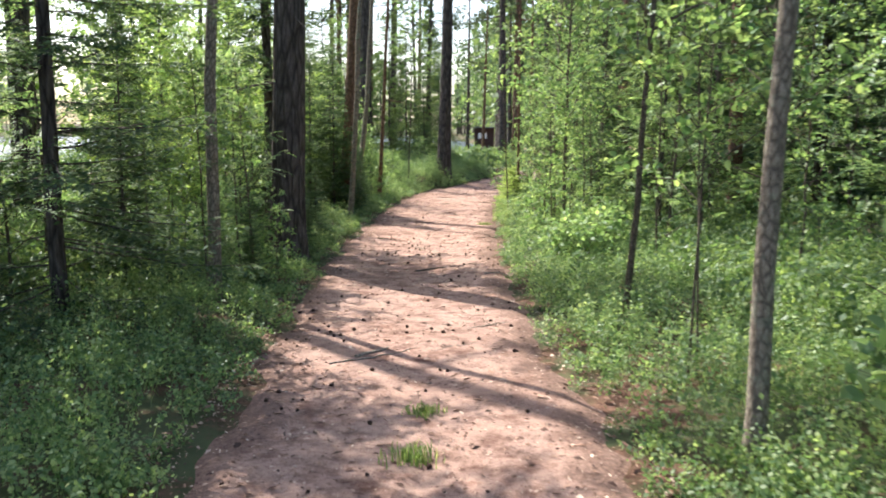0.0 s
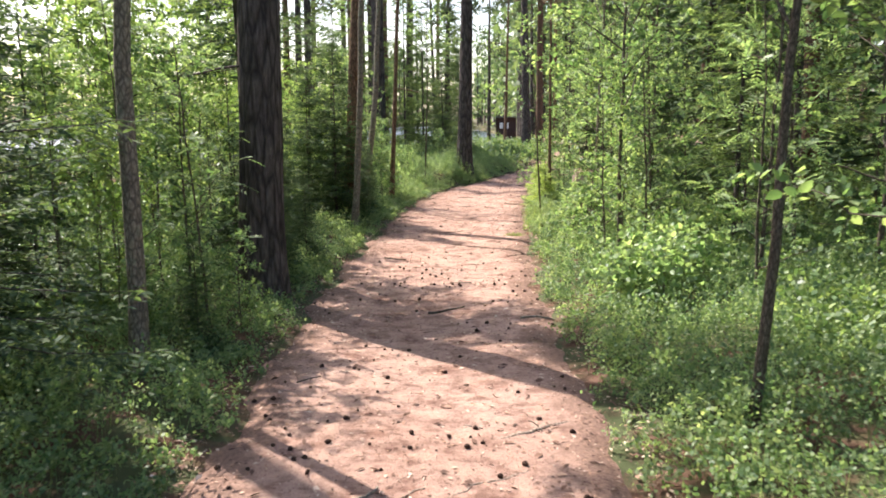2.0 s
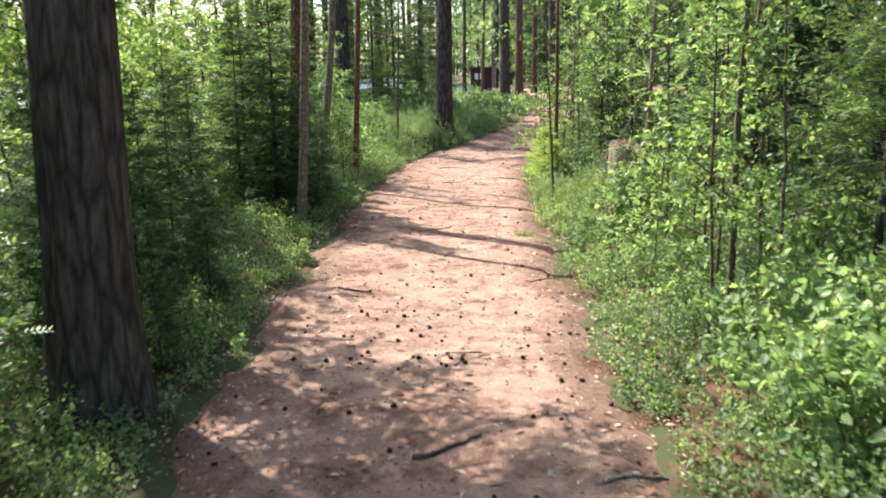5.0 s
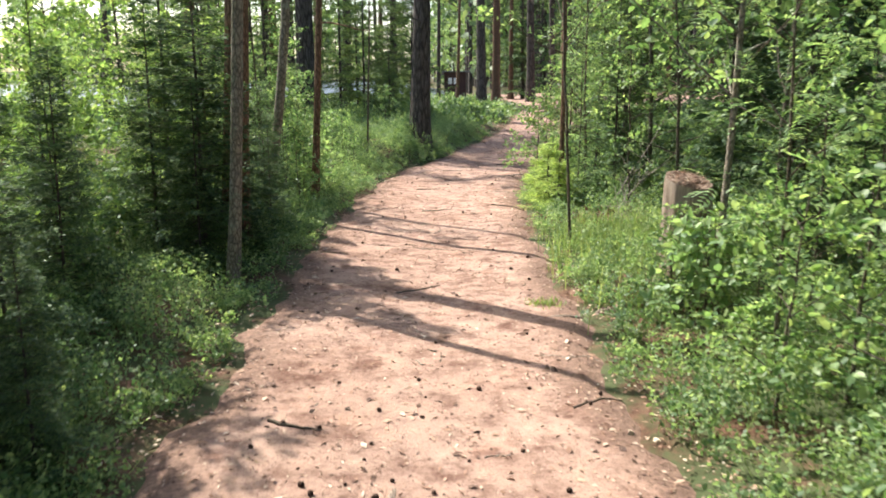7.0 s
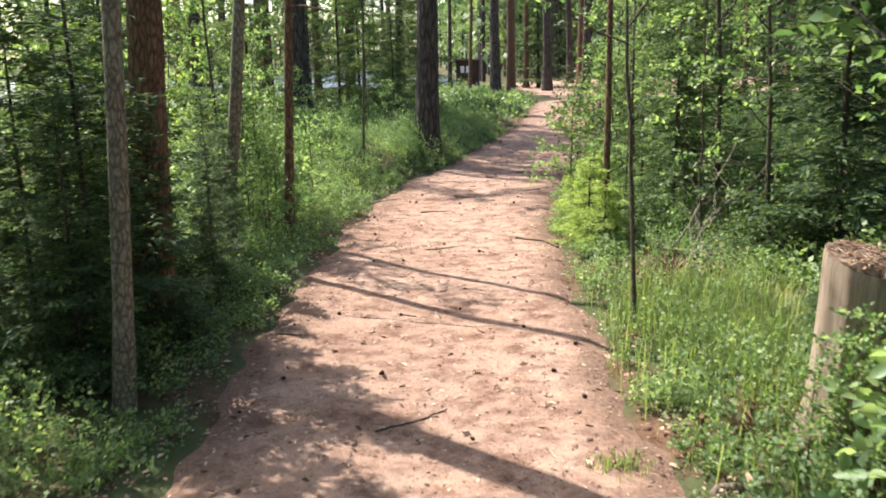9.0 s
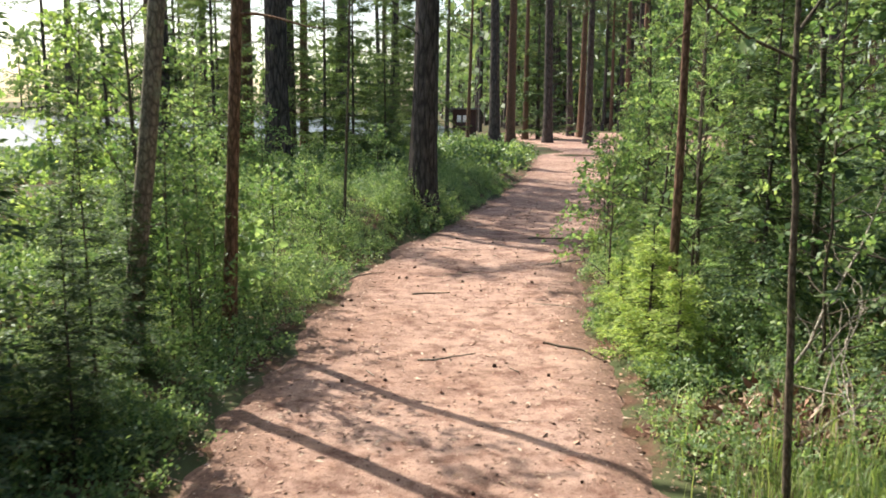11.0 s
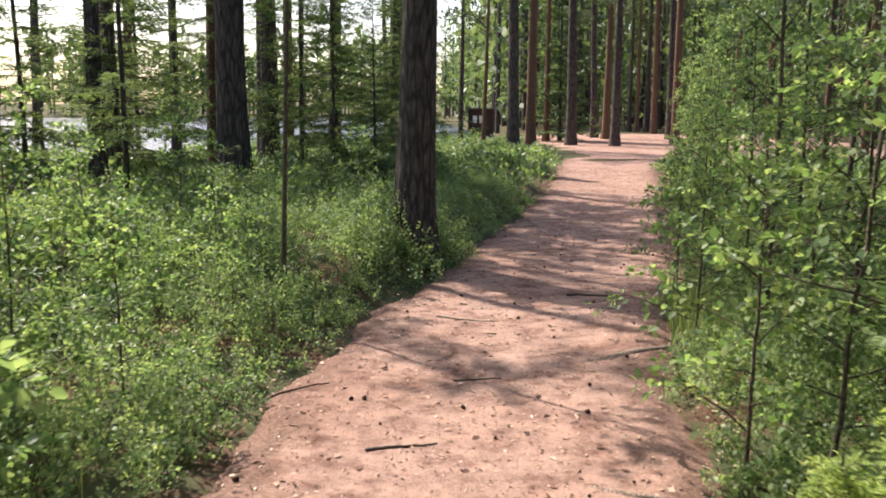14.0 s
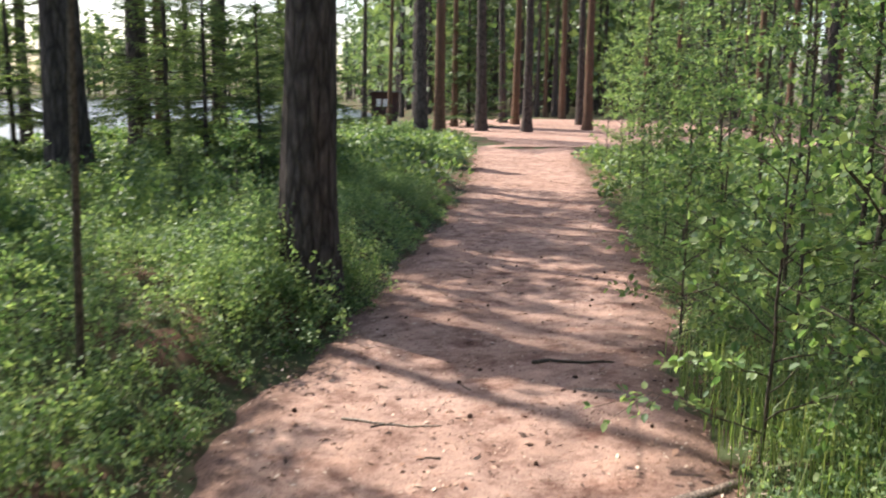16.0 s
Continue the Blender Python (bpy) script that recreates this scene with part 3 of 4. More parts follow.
for n in range(4):
    tm, cm = pine_meshes(60 + n, 18 + n, 0.22, 7.0 + n, M_RED_BARK if n % 2 else M_PINE_BARK, 12, 24, 9)
    protos.append(tree_thing("pine_tree", tm, cm, "tall straight pine with reddish-brown bark at the clearing", "pines round the clearing"))
used = set()


def place(proto, m, s):
    """Plants the first one itself, and copies after that."""
    if proto.name in used:
        return plant_scaled(proto, m, s)
    used.add(proto.name)
    proto.matrix_world = m
    proto.scale = (s, s, s)
    return proto


for n, (x, y, rad) in enumerate(FAR_PINES):
    place(protos[n % 4], stand(x, y, (rng.normal() * 0.012 - 0.01, 0), rng.uniform(0, 6)), rad / 0.22)

# slender single trees by the path
SLENDER = [("aspen_tree", "slender young tree with smooth grey bark at the path edge", 1.28, 3.4, 0.045, 0.024, 7.0, 3.6, "grey"),
           ("birch_tree", "thin dark-stemmed sapling beside the path", 1.37, 6.28, 0.027, 0.035, 5.0, 1.9, "twig"),
           ("birch_tree", "young tree with straight brownish-grey trunk", -2.1, 7.4, 0.056, 0.045, 9.0, 4.6, "grey"),
           ("birch_tree", "young birch with pale brown trunk beside the path", -1.71, 14.9, 0.048, 0.058, 10.5, 6.5, "grey"),
           ("birch_tree", "young birch with bent pale trunk", -1.94, 18.4, 0.058, 0.08, 10.5, 6.5, "grey"),
           ("pine_tree", "slim pine with brown bark in the shade", -1.98, 16.2, 0.115, 0.06, 14.0, 8.0, "red"),
           ("birch_tree", "very thin leafless sapling stem", 1.16, 16.1, 0.014, -0.06, 3.2, 1.7, "twig"),
           ("pine_tree", "slim young pine with reddish bark", 1.56, 18.93, 0.031, 0.0, 8.0, 4.0, "red"),
           ("pine_tree", "slim young pine with reddish bark in leaves", -1.56, 19.2, 0.044, 0.049, 13.0, 8.5, "red"),
           ("birch_tree", "thin straight dark sapling in the bilberries", -1.1, 23.5, 0.018, 0.024, 5.5, 2.6, "twig"),
           ("birch_tree", "slim grey-barked young tree beside the stump", 1.62, 13.6, 0.024, 0.03, 4.6, 1.25, "grey"),
           ("birch_tree", "very thin sapling stem with few leaves", 1.42, 4.8, 0.007, 0.03, 2.5, 1.2, "twig"),
           ("birch_tree", "very thin sapling stem with few leaves", 1.52, 4.95, 0.006, -0.03, 2.1, 1.0, "twig"),
           ("birch_tree", "thin straight sapling with a dark stem", 1.47, 10.7, 0.02, 0.01, 5.0, 1.5, "twig")]
for n, (kind, label, x, y, rad, lean, h, base, bark) in enumerate(SLENDER):
    mat = {"grey": M_GREY_BARK, "twig": M_TWIG, "red": M_RED_BARK}[bark]
    if kind == "pine_tree":
        tm, cm = pine_meshes(80 + n, h, rad, base + 1.2, mat, 14, 14, 8, 24)
    else:
        tm, cm = broadleaf_meshes(80 + n, h, rad, base, 1.3, (40 if h == 9.0 else 24) if rad > 0.015 else 8, 0.072 if h == 4.6 else 0.055, M_BIRCH_LEAF, mat, 13 if h == 9.0 else 8, 7, full=True, crook=0.05 if n in (1, 4) else 0.025)
    plant(tree_thing(kind, tm, cm, label, "slender trees by the path"), stand(x, y, (lean, 0)))

# spruces
spruce_protos = []
for n, (h, rad, base, reach, thin, needle, dens, per) in enumerate([(8.0, 0.06, 0.3, 1.75, 0.95, 0.065, 9, 6), (6.5, 0.035, 0.7, 1.5, 0.95, 0.075, 11, 6), (4.0, 0.024, 0.12, 1.1, 1.0, 0.085, 10, 8),
                                                                    (8.5, 0.09, 0.3, 1.8, 1.0, 0.22, 5, 6),
                                                                    (0.85, 0.012, 0.05, 0.42, 1.0, 0.04, 22, 8), (8.5, 0.08, 2.3, 1.5, 1.0, 0.09, 11, 7)]):
    tm, cm = spruce_meshes(120 + n, h, rad, base, reach, {1: 0.3, 2: 0.2, 4: 0.075}.get(n, 0.26), per, needle, thin, dens, {1: M_BACKLIT_SPRUCE, 4: M_FRESH_SPRUCE}.get(n))
    spruce_protos.append(tree_thing("spruce_tree", tm, cm, ["dense dark spruce with drooping boughs to the ground", "slim young spruce with sparse flat boughs",
                                                             "small bushy spruce in the undergrowth", "dark spruce deeper in the wood",
                                                             "tiny spruce with bright yellow-green fresh shoots", "spruce with a bare lower trunk and dark crown"][n], "spruces"))
SPRUCES = [(0, -2.75, 5.9, 0.95), (5, -2.35, 11.4, 0.95), (4, 1.36, 18.75, 0.95), (4, 1.5, 19.2, 1.0), (4, 1.42, 18.3, 0.8), (4, 1.32, 19.4, 0.7), (1, -3.3, 26.3, 0.85), (1, -2.2, 31.5, 1.0), (1, -0.3, 31.6, 0.9),
           (3, -0.9, 43.5, 0.9), (1, -6.4, 30.5, 1.1), (2, -3.5, 9.0, 1.1), (3, -5.4, 6.6, 1.0), (1, 4.2, 13.5, 1.2), (3, 4.6, 19.0, 1.1), (2, 1.95, 15.25, 0.14),
           (2, 3.2, 17.6, 1.0), (1, 3.0, 21.5, 1.0), (3, 7.0, 16.0, 1.3), (1, 5.0, 6.0, 1.1), (3, 9.0, 13.0, 1.4),
           (2, -4.3, 14.4, 0.8), (1, -8.6, 24.0, 1.1), (1, -4.9, 33.5, 1.1), (1, -0.9, 36.5, 1.1), (3, 7.5, 24.5, 1.3), (3, 10.5, 20.0, 1.3), (3, 7.0, 64.6, 1.3),
           (3, 10.5, 31.0, 1.3), (3, -9.5, 9.0, 1.1), (3, 8.5, 5.0, 1.3), (2, 2.3, 19.2, 0.7), (2, 2.6, 14.6, 0.6), (2, -1.3, 27.3, 0.22), (1, -6.2, 35.0, 1.2), (1, -3.4, 35.5, 1.1),
           (1, -1.5, 30.2, 0.8), (1, -5.2, 31.2, 1.0), (1, -7.6, 21.5, 0.9), (1, -1.9, 34.0, 1.0), (1, -0.8, 39.0, 0.9), (1, -8.0, 31.5, 1.2),
           (0, -2.75, 16.9, 0.5), (2, -2.5, 13.6, 0.5), (0, -2.9, 12.6, 0.36), (2, -2.35, 12.5, 0.5), (2, -2.75, 14.2, 0.5), (2, -2.05, 15.2, 0.45), (2, -2.4, 21.2, 0.4), (2, -2.5, 20.4, 0.5), (2, -2.1, 15.6, 0.85), (2, -2.3, 16.7, 0.9), (2, -1.9, 17.6, 0.45), (2, -1.85, 15.95, 0.45), (2, -1.75, 16.9, 0.36), (2, -2.6, 15.9, 0.7), (2, -1.95, 18.3, 0.36), (2, -2.05, 10.9, 0.6), (2, -2.3, 11.8, 0.65), (2, -1.85, 7.9, 0.35), (0, -2.75, 11.2, 0.36), (2, -1.75, 10.3, 0.36), (2, -1.8, 11.5, 0.42), (2, -2.2, 10.2, 0.62), (0, -0.85, 30.2, 0.42), (2, -2.7, 7.0, 0.6), (1, 3.0, 12.0, 0.8)]
for k, x, y, s in SPRUCES:
    low = x < 0 and 7 < y < 19 and k in (0, 2)
    place(spruce_protos[k], stand(x, y, (rng.normal() * 0.01, 0), rng.uniform(0, 6)), s * ((0.62 if y < 12.3 else 0.85) if low else 1.0))

# saplings and bushes
sap = []
for n, (h, rad, base, sp, br, tw, per, leaf, pin) in enumerate([(3.2, 0.012, 0.2, 0.8, 22, 6, 10, 0.047, False), (4.4, 0.017, 0.3, 0.95, 28, 6, 10, 0.048, False),
                                                             (2.4, 0.01, 0.15, 0.65, 18, 6, 10, 0.044, False), (3.0, 0.013, 0.3, 0.8, 17, 4, 7, 0.05, True), (1.1, 0.006, 0.08, 0.45, 14, 6, 9, 0.04, False),
                                                             (6.0, 0.026, 0.5, 1.35, 34, 6, 9, 0.065, False), (0.7, 0.006, 0.08, 0.34, 12, 5, 6, 0.075, False), (4.4, 0.011, 0.7, 1.25, 40, 7, 11, 0.058, False)]):
    tm, cm = broadleaf_meshes(150 + n, h, rad, base, sp, br, leaf, M_SUNLIT_LEAF if n == 7 else M_ROWAN_LEAF if (pin or n == 6) else M_BIRCH_LEAF, M_TWIG, per, tw, pinnate=pin, crook=0.05, angle=0.7, full=n in (2, 4, 6, 7))
    sap.append(tree_thing(["birch_sapling", "birch_sapling", "birch_sapling", "rowan_sapling", "leafy_bush", "birch_sapling", "leafy_bush", "birch_sapling"][n], tm, cm,
                          ["slender birch sapling with bright green leaves", "tall thin birch sapling in leaf", "small birch sapling in leaf", "rowan sapling with feathered light-green leaves",
                           "low leafy bush among bilberries", "young birch with a thin dark stem and light crown", "low bush with large pale green leaves", "dense leafy birch sapling glowing in the sun"][n], "saplings beside the path"))
PLACED = [  # right side
    (6, 1.62, 9.3, 0.75), (6, 1.22, 9.65, 0.65), (6, 1.95, 9.45, 0.85), (6, 1.5, 8.85, 0.7), (6, 1.2, 9.0, 0.7), (4, 3.45, 27.4, 1.2), (2, 3.65, 28.4, 0.9), (4, 4.2, 30.0, 1.3), (2, 4.45, 31.2, 0.9), (0, 5.15, 33.0, 0.9), (2, 5.3, 34.2, 1.0), (1, 6.0, 35.6, 1.0), (0, 6.1, 37.2, 1.0), (1, 7.0, 39.2, 1.0), (0, 7.1, 41.2, 1.0),
    (6, 1.95, 3.0, 1.1), (6, 2.25, 3.4, 1.2), (4, 2.5, 5.6, 0.8), (2, 1.3, 10.5, 0.9),
    (3, 1.75, 12.1, 0.75), (2, 1.9, 12.9, 0.8), (4, 1.55, 13.4, 0.6), (4, 1.75, 13.2, 0.8), (4, -1.3, 22.6, 0.5), (4, -1.5, 23.1, 0.75), (4, -1.8, 22.7, 0.6), (4, -1.4, 23.6, 0.6), (4, -2.1, 23.4, 0.6), (4, 1.4, 13.75, 0.6), (3, 1.58, 13.6, 0.26), (4, 1.3, 13.9, 0.5), (4, 1.5, 13.85, 0.6), (4, 1.7, 13.8, 0.6), (6, 1.45, 10.0, 0.8), (6, 1.3, 9.2, 0.7), (6, 1.75, 9.7, 0.85), (2, 1.75, 10.6, 1.0), (2, 1.55, 11.2, 0.9), (0, 2.0, 11.6, 1.0), (3, 1.6, 12.6, 0.9),
    (3, 2.2, 8.8, 0.9), (1, 2.6, 9.9, 1.0), (0, 1.9, 20.6, 0.9), (1, 2.1, 20.0, 1.0), (3, 1.9, 19.6, 0.8), (4, 1.5, 20.6, 1.2),
    (1, 2.5, 21.3, 1.0), (1, 2.35, 22.6, 0.9), (0, 2.75, 22.2, 1.0), (1, 3.0, 23.4, 1.0), (0, 2.7, 24.0, 0.9), (1, 3.3, 24.4, 1.0), (2, 2.75, 25.2, 0.9), (1, 3.5, 25.6, 1.0), (0, 3.4, 26.6, 0.9),
    (2, 3.5, 27.6, 0.9), (1, 4.1, 27.2, 1.0), (0, 4.1, 28.6, 0.9), (2, 4.2, 29.8, 0.8), (1, 4.9, 29.6, 1.0), (0, 4.9, 31.2, 0.9), (3, 2.9, 20.8, 1.0), (5, 3.6, 22.4, 0.9), (5, 4.4, 25.8, 1.0),
    (5, 2.7, 15.2, 0.9), (3, 3.0, 14.2, 0.9), (1, 2.7, 17.8, 1.0), (0, 2.2, 18.0, 0.9), (5, 2.9, 19.6, 1.0), (3, 3.2, 12.4, 1.0), (1, 3.4, 11.2, 1.0), (5, 3.8, 10.2, 1.0),
    (3, 2.6, 4.6, 0.8), (1, 3.6, 6.6, 0.9), (5, 4.6, 8.4, 1.0), (0, 3.2, 7.6, 0.9), (4, 2.0, 23.0, 1.2), (4, 2.4, 24.9, 1.2), (4, 1.35, 12.0, 1.0),
    # left side
    (3, -2.6, 6.4, 1.0), (3, -2.9, 7.6, 1.1), (1, -2.2, 8.9, 1.0), (1, -2.5, 11.0, 1.0), (1, -2.3, 12.8, 1.0),
    (3, -2.5, 14.6, 1.0), (1, -2.6, 15.4, 1.0), (0, -2.4, 17.0, 0.9), (1, -2.7, 18.2, 1.0), (3, -2.2, 17.6, 0.8), (1, -2.3, 19.6, 0.9),
    (0, -2.1, 20.4, 0.7), (2, -1.9, 19.0, 0.7), (2, -2.0, 21.0, 0.7), (4, -1.6, 21.4, 1.0), (6, -1.7, 19.9, 1.1), (5, -3.6, 17.2, 1.0),
    (0, -3.0, 4.2, 0.9), (3, -3.3, 5.8, 1.0),
    (5, -4.6, 18.0, 1.0), (1, -3.2, 22.4, 0.8), (3, -1.25, 27.4, 0.3), (4, -2.4, 25.2, 1.0), (4, -0.9, 28.2, 0.9), (4, -2.9, 24.2, 0.9),
    (3, -2.15, 8.2, 0.75), (0, -2.0, 8.75, 0.7), (3, -3.2, 14.6, 1.0), (5, -4.0, 18.4, 0.9), (1, -3.0, 16.4, 0.9), (3, -3.6, 17.6, 1.1), (0, -2.8, 17.4, 0.8),
    (6, 1.5, 13.4, 0.9), (4, -1.7, 18.8, 1.0), (0, -1.95, 19.3, 0.45), (4, -1.75, 19.6, 1.0), (2, -1.75, 19.1, 0.6)]
for k, x, y, s in PLACED:
    if x < 0 and 6 < y < 19 and k not in (4, 6):
        k, s = (7, 0.62 * s) if k in (0, 1, 5) else (k, s)
        x, s = x - (0.75 if y < 13 else 0.45), s * (1.0 if y < 13 else 0.72)
    place(sap[k], stand(x, y, tuple(rng.normal(size=2) * 0.03), rng.uniform(0, 6)), s * rng.uniform(0.92, 1.08))
for k, x, y, s in [(3, -1.95, 8.45, 0.75), (2, -2.2, 8.9, 0.9), (4, -1.72, 8.5, 0.6), (3, -2.3, 8.0, 0.8), (2, -2.6, 9.3, 0.9),
                   (7, -3.2, 9.8, 0.7), (7, -3.9, 10.2, 1.0), (7, -3.4, 12.9, 0.95), (7, -4.3, 12.0, 1.05), (7, -3.6, 14.6, 0.9), (7, -4.5, 14.4, 1.1), (7, -3.7, 16.6, 0.9),
                   (7, -4.8, 16.6, 1.1), (7, -3.6, 18.8, 0.8), (7, -5.4, 11.0, 1.15), (7, -2.95, 19.9, 0.7), (7, -5.6, 15.2, 1.2), (7, -2.9, 17.6, 0.62), (7, -4.7, 19.2, 1.0)]:
    place(sap[k], stand(x, y, tuple(rng.normal(size=2) * 0.03), rng.uniform(0, 6)), s)

# the wood around: random trees off the path, not in the lake
def clear_of(x, y, gap, taken):
    return all((x - a) ** 2 + (y - b) ** 2 > gap * gap for a, b in taken)


taken = [(t[0], t[1]) for t in TALL] + [(s[2], s[3]) for s in SLENDER] + [(p[0], p[1]) for p in FAR_PINES]
wood_rng = np.random.default_rng(5)
mid_protos = []
for n in range(3):
    tm, cm = pine_meshes(200 + n, 15 + n, 0.14, 6.5, M_PINE_BARK if n != 1 else M_RED_BARK, 10, 14, 10, 10)
    mid_protos.append(tree_thing("pine_tree", tm, cm, "straight pine with bare lower trunk in the wood", "pines in the wood"))
# first nine pines are added so their high crowns shade path and verge
for x, y, s in [(-5.0, 36.5, 1.0), (-7.0, 35.2, 1.05), (-4.8, 41.0, 1.1), (-6.6, 39.0, 0.95), (-3.4, 37.2, 0.9), (-5.3, 30.55, 0.95), (-6.2, 33.6, 1.05), (-4.4, 34.4, 1.0), (-5.2, 10.4, 1.1), (-10.0, 9.0, 1.0), (-8.5, 6.5, 0.9), (-12.0, 13.0, 1.1), (-9.5, 3.0, 1.0), (-13.5, 8.0, 1.0), (-7.5, 4.2, 0.8), (-15.0, 12.0, 1.1)]:
    taken.append((x, y))
    place(mid_protos[len(taken) % 3], stand(x, y, (0.01, 0.0), x), s)
count = 0
while count < 104:
    x, y = wood_rng.uniform(-26, 34), wood_rng.uniform(-12, 62)
    off = float(beside(x, y))
    if off < 3.2 or float(in_lake(x, y)) > -4 or not clear_of(x, y, 1.6, taken):
        continue
    if x < 0 and y > -3 and (y < 36 or wood_rng.uniform() < 0.5):
        continue
    taken.append((x, y))
    place(mid_protos[count % 3], stand(x, y, tuple(wood_rng.normal(size=2) * 0.02), wood_rng.uniform(0, 6)), wood_rng.uniform(0.65, 1.35))
    count += 1
count = 0
while count < 90:
    x, y = wood_rng.uniform(-14, 30), wood_rng.uniform(-4, 48)
    off = float(beside(x, y))
    if off < 3.4 or float(in_lake(x, y)) > -3 or not clear_of(x, y, 1.1, taken):
        continue
    if x < 0 and (y > 17 or x > -5):
        continue
    taken.append((x, y))
    k = wood_rng.choice([0, 1, 5, 3, 5, 7])
    m = stand(x, y, tuple(wood_rng.normal(size=2) * 0.03), wood_rng.uniform(0, 6))
    if k == 7:
        place(spruce_protos[wood_rng.integers(1, 4)], m, wood_rng.uniform(0.8, 1.3))
    else:
        place(sap[k], m, wood_rng.uniform(0.9, 1.4))
    count += 1


count = 0
while count < 46:
    x, y = wood_rng.uniform(-2, 40), wood_rng.uniform(62, 105)
    if float(in_lake(x, y)) > -2 or (x < 16 and y < 80) or not clear_of(x, y, 1.5, taken):
        continue
    taken.append((x, y))
    m = stand(x, y, tuple(wood_rng.normal(size=2) * 0.03), wood_rng.uniform(0, 6))
    if count % 3:
        place(sap[5], m, wood_rng.uniform(0.9, 1.7))
    else:
        place(mid_protos[count % 2], m, wood_rng.uniform(0.9, 1.4))
    count += 1


def far_wood():
    """Woods too far off to count, on the far shore and behind the near trees."""
    r = np.random.default_rng(31)
    wood, green = Shape(), Shape()
    n = 0
    while n < 1100:
        a, d = r.uniform(0, 2 * np.pi), r.uniform(1, 2.6) ** 3 * 22
        if n % 3 == 0:
            a, d = r.uniform(-0.55 * np.pi, 0.12 * np.pi), r.uniform(162, 200)
        if n % 4 == 1:
            a, d = r.uniform(0.0, 0.5), r.uniform(66, 150)
        x, y = d * np.sin(a), 20 + d * np.cos(a)
        if n % 3 == 0:
            y += 30
        if float(in_lake(x, y)) > -3 or (abs(x - 9) < 17 and -30 < y < 84) or (abs(x) < 34 and -12 < y < 62):
            continue
        z = float(land(x, y))
        h = r.uniform(11, 21)
        lo = r.uniform(0.0, 0.18) * h
        tube(wood, [(x, y, z - 0.3), (x, y, z + 0.5 * h), (x, y, z + h)], [0.22, 0.16, 0.02], 5, cap=False)
        near = d < 150
        m = 170 if near else 80
        f = r.uniform(0, 1, m) ** 0.8
        wide = (0.22 * h) * (1 - f) ** 0.6 * np.sqrt(r.uniform(0, 1, m))
        b = r.uniform(0, 6.28, m)
        P = np.stack([x + wide * np.cos(b), y + wide * np.sin(b), z + lo + (h - lo) * f], 1)
        leaves(green, P, rand_dirs(r, m, -0.2), rand_dirs(r, m, 0.8), r.uniform(0.45, 1.1, m) if near else r.uniform(0.9, 2.3, m), 0.6, 0.1)
        n += 1
    root = new("far_wood")
    tagged(root, "distant mixed wood behind the lake and the path", "wood", kind="stuff")
    part("trunk", wood.mesh("far_trunks", M_PINE_BARK), root)
    part("crown", green.mesh("far_crowns", M_FAR), root)


far_wood()

# ---- undergrowth ----
def scatter(r, n, x0, x1, y0, y1):
    return r.uniform(x0, x1, n), r.uniform(y0, y1, n)


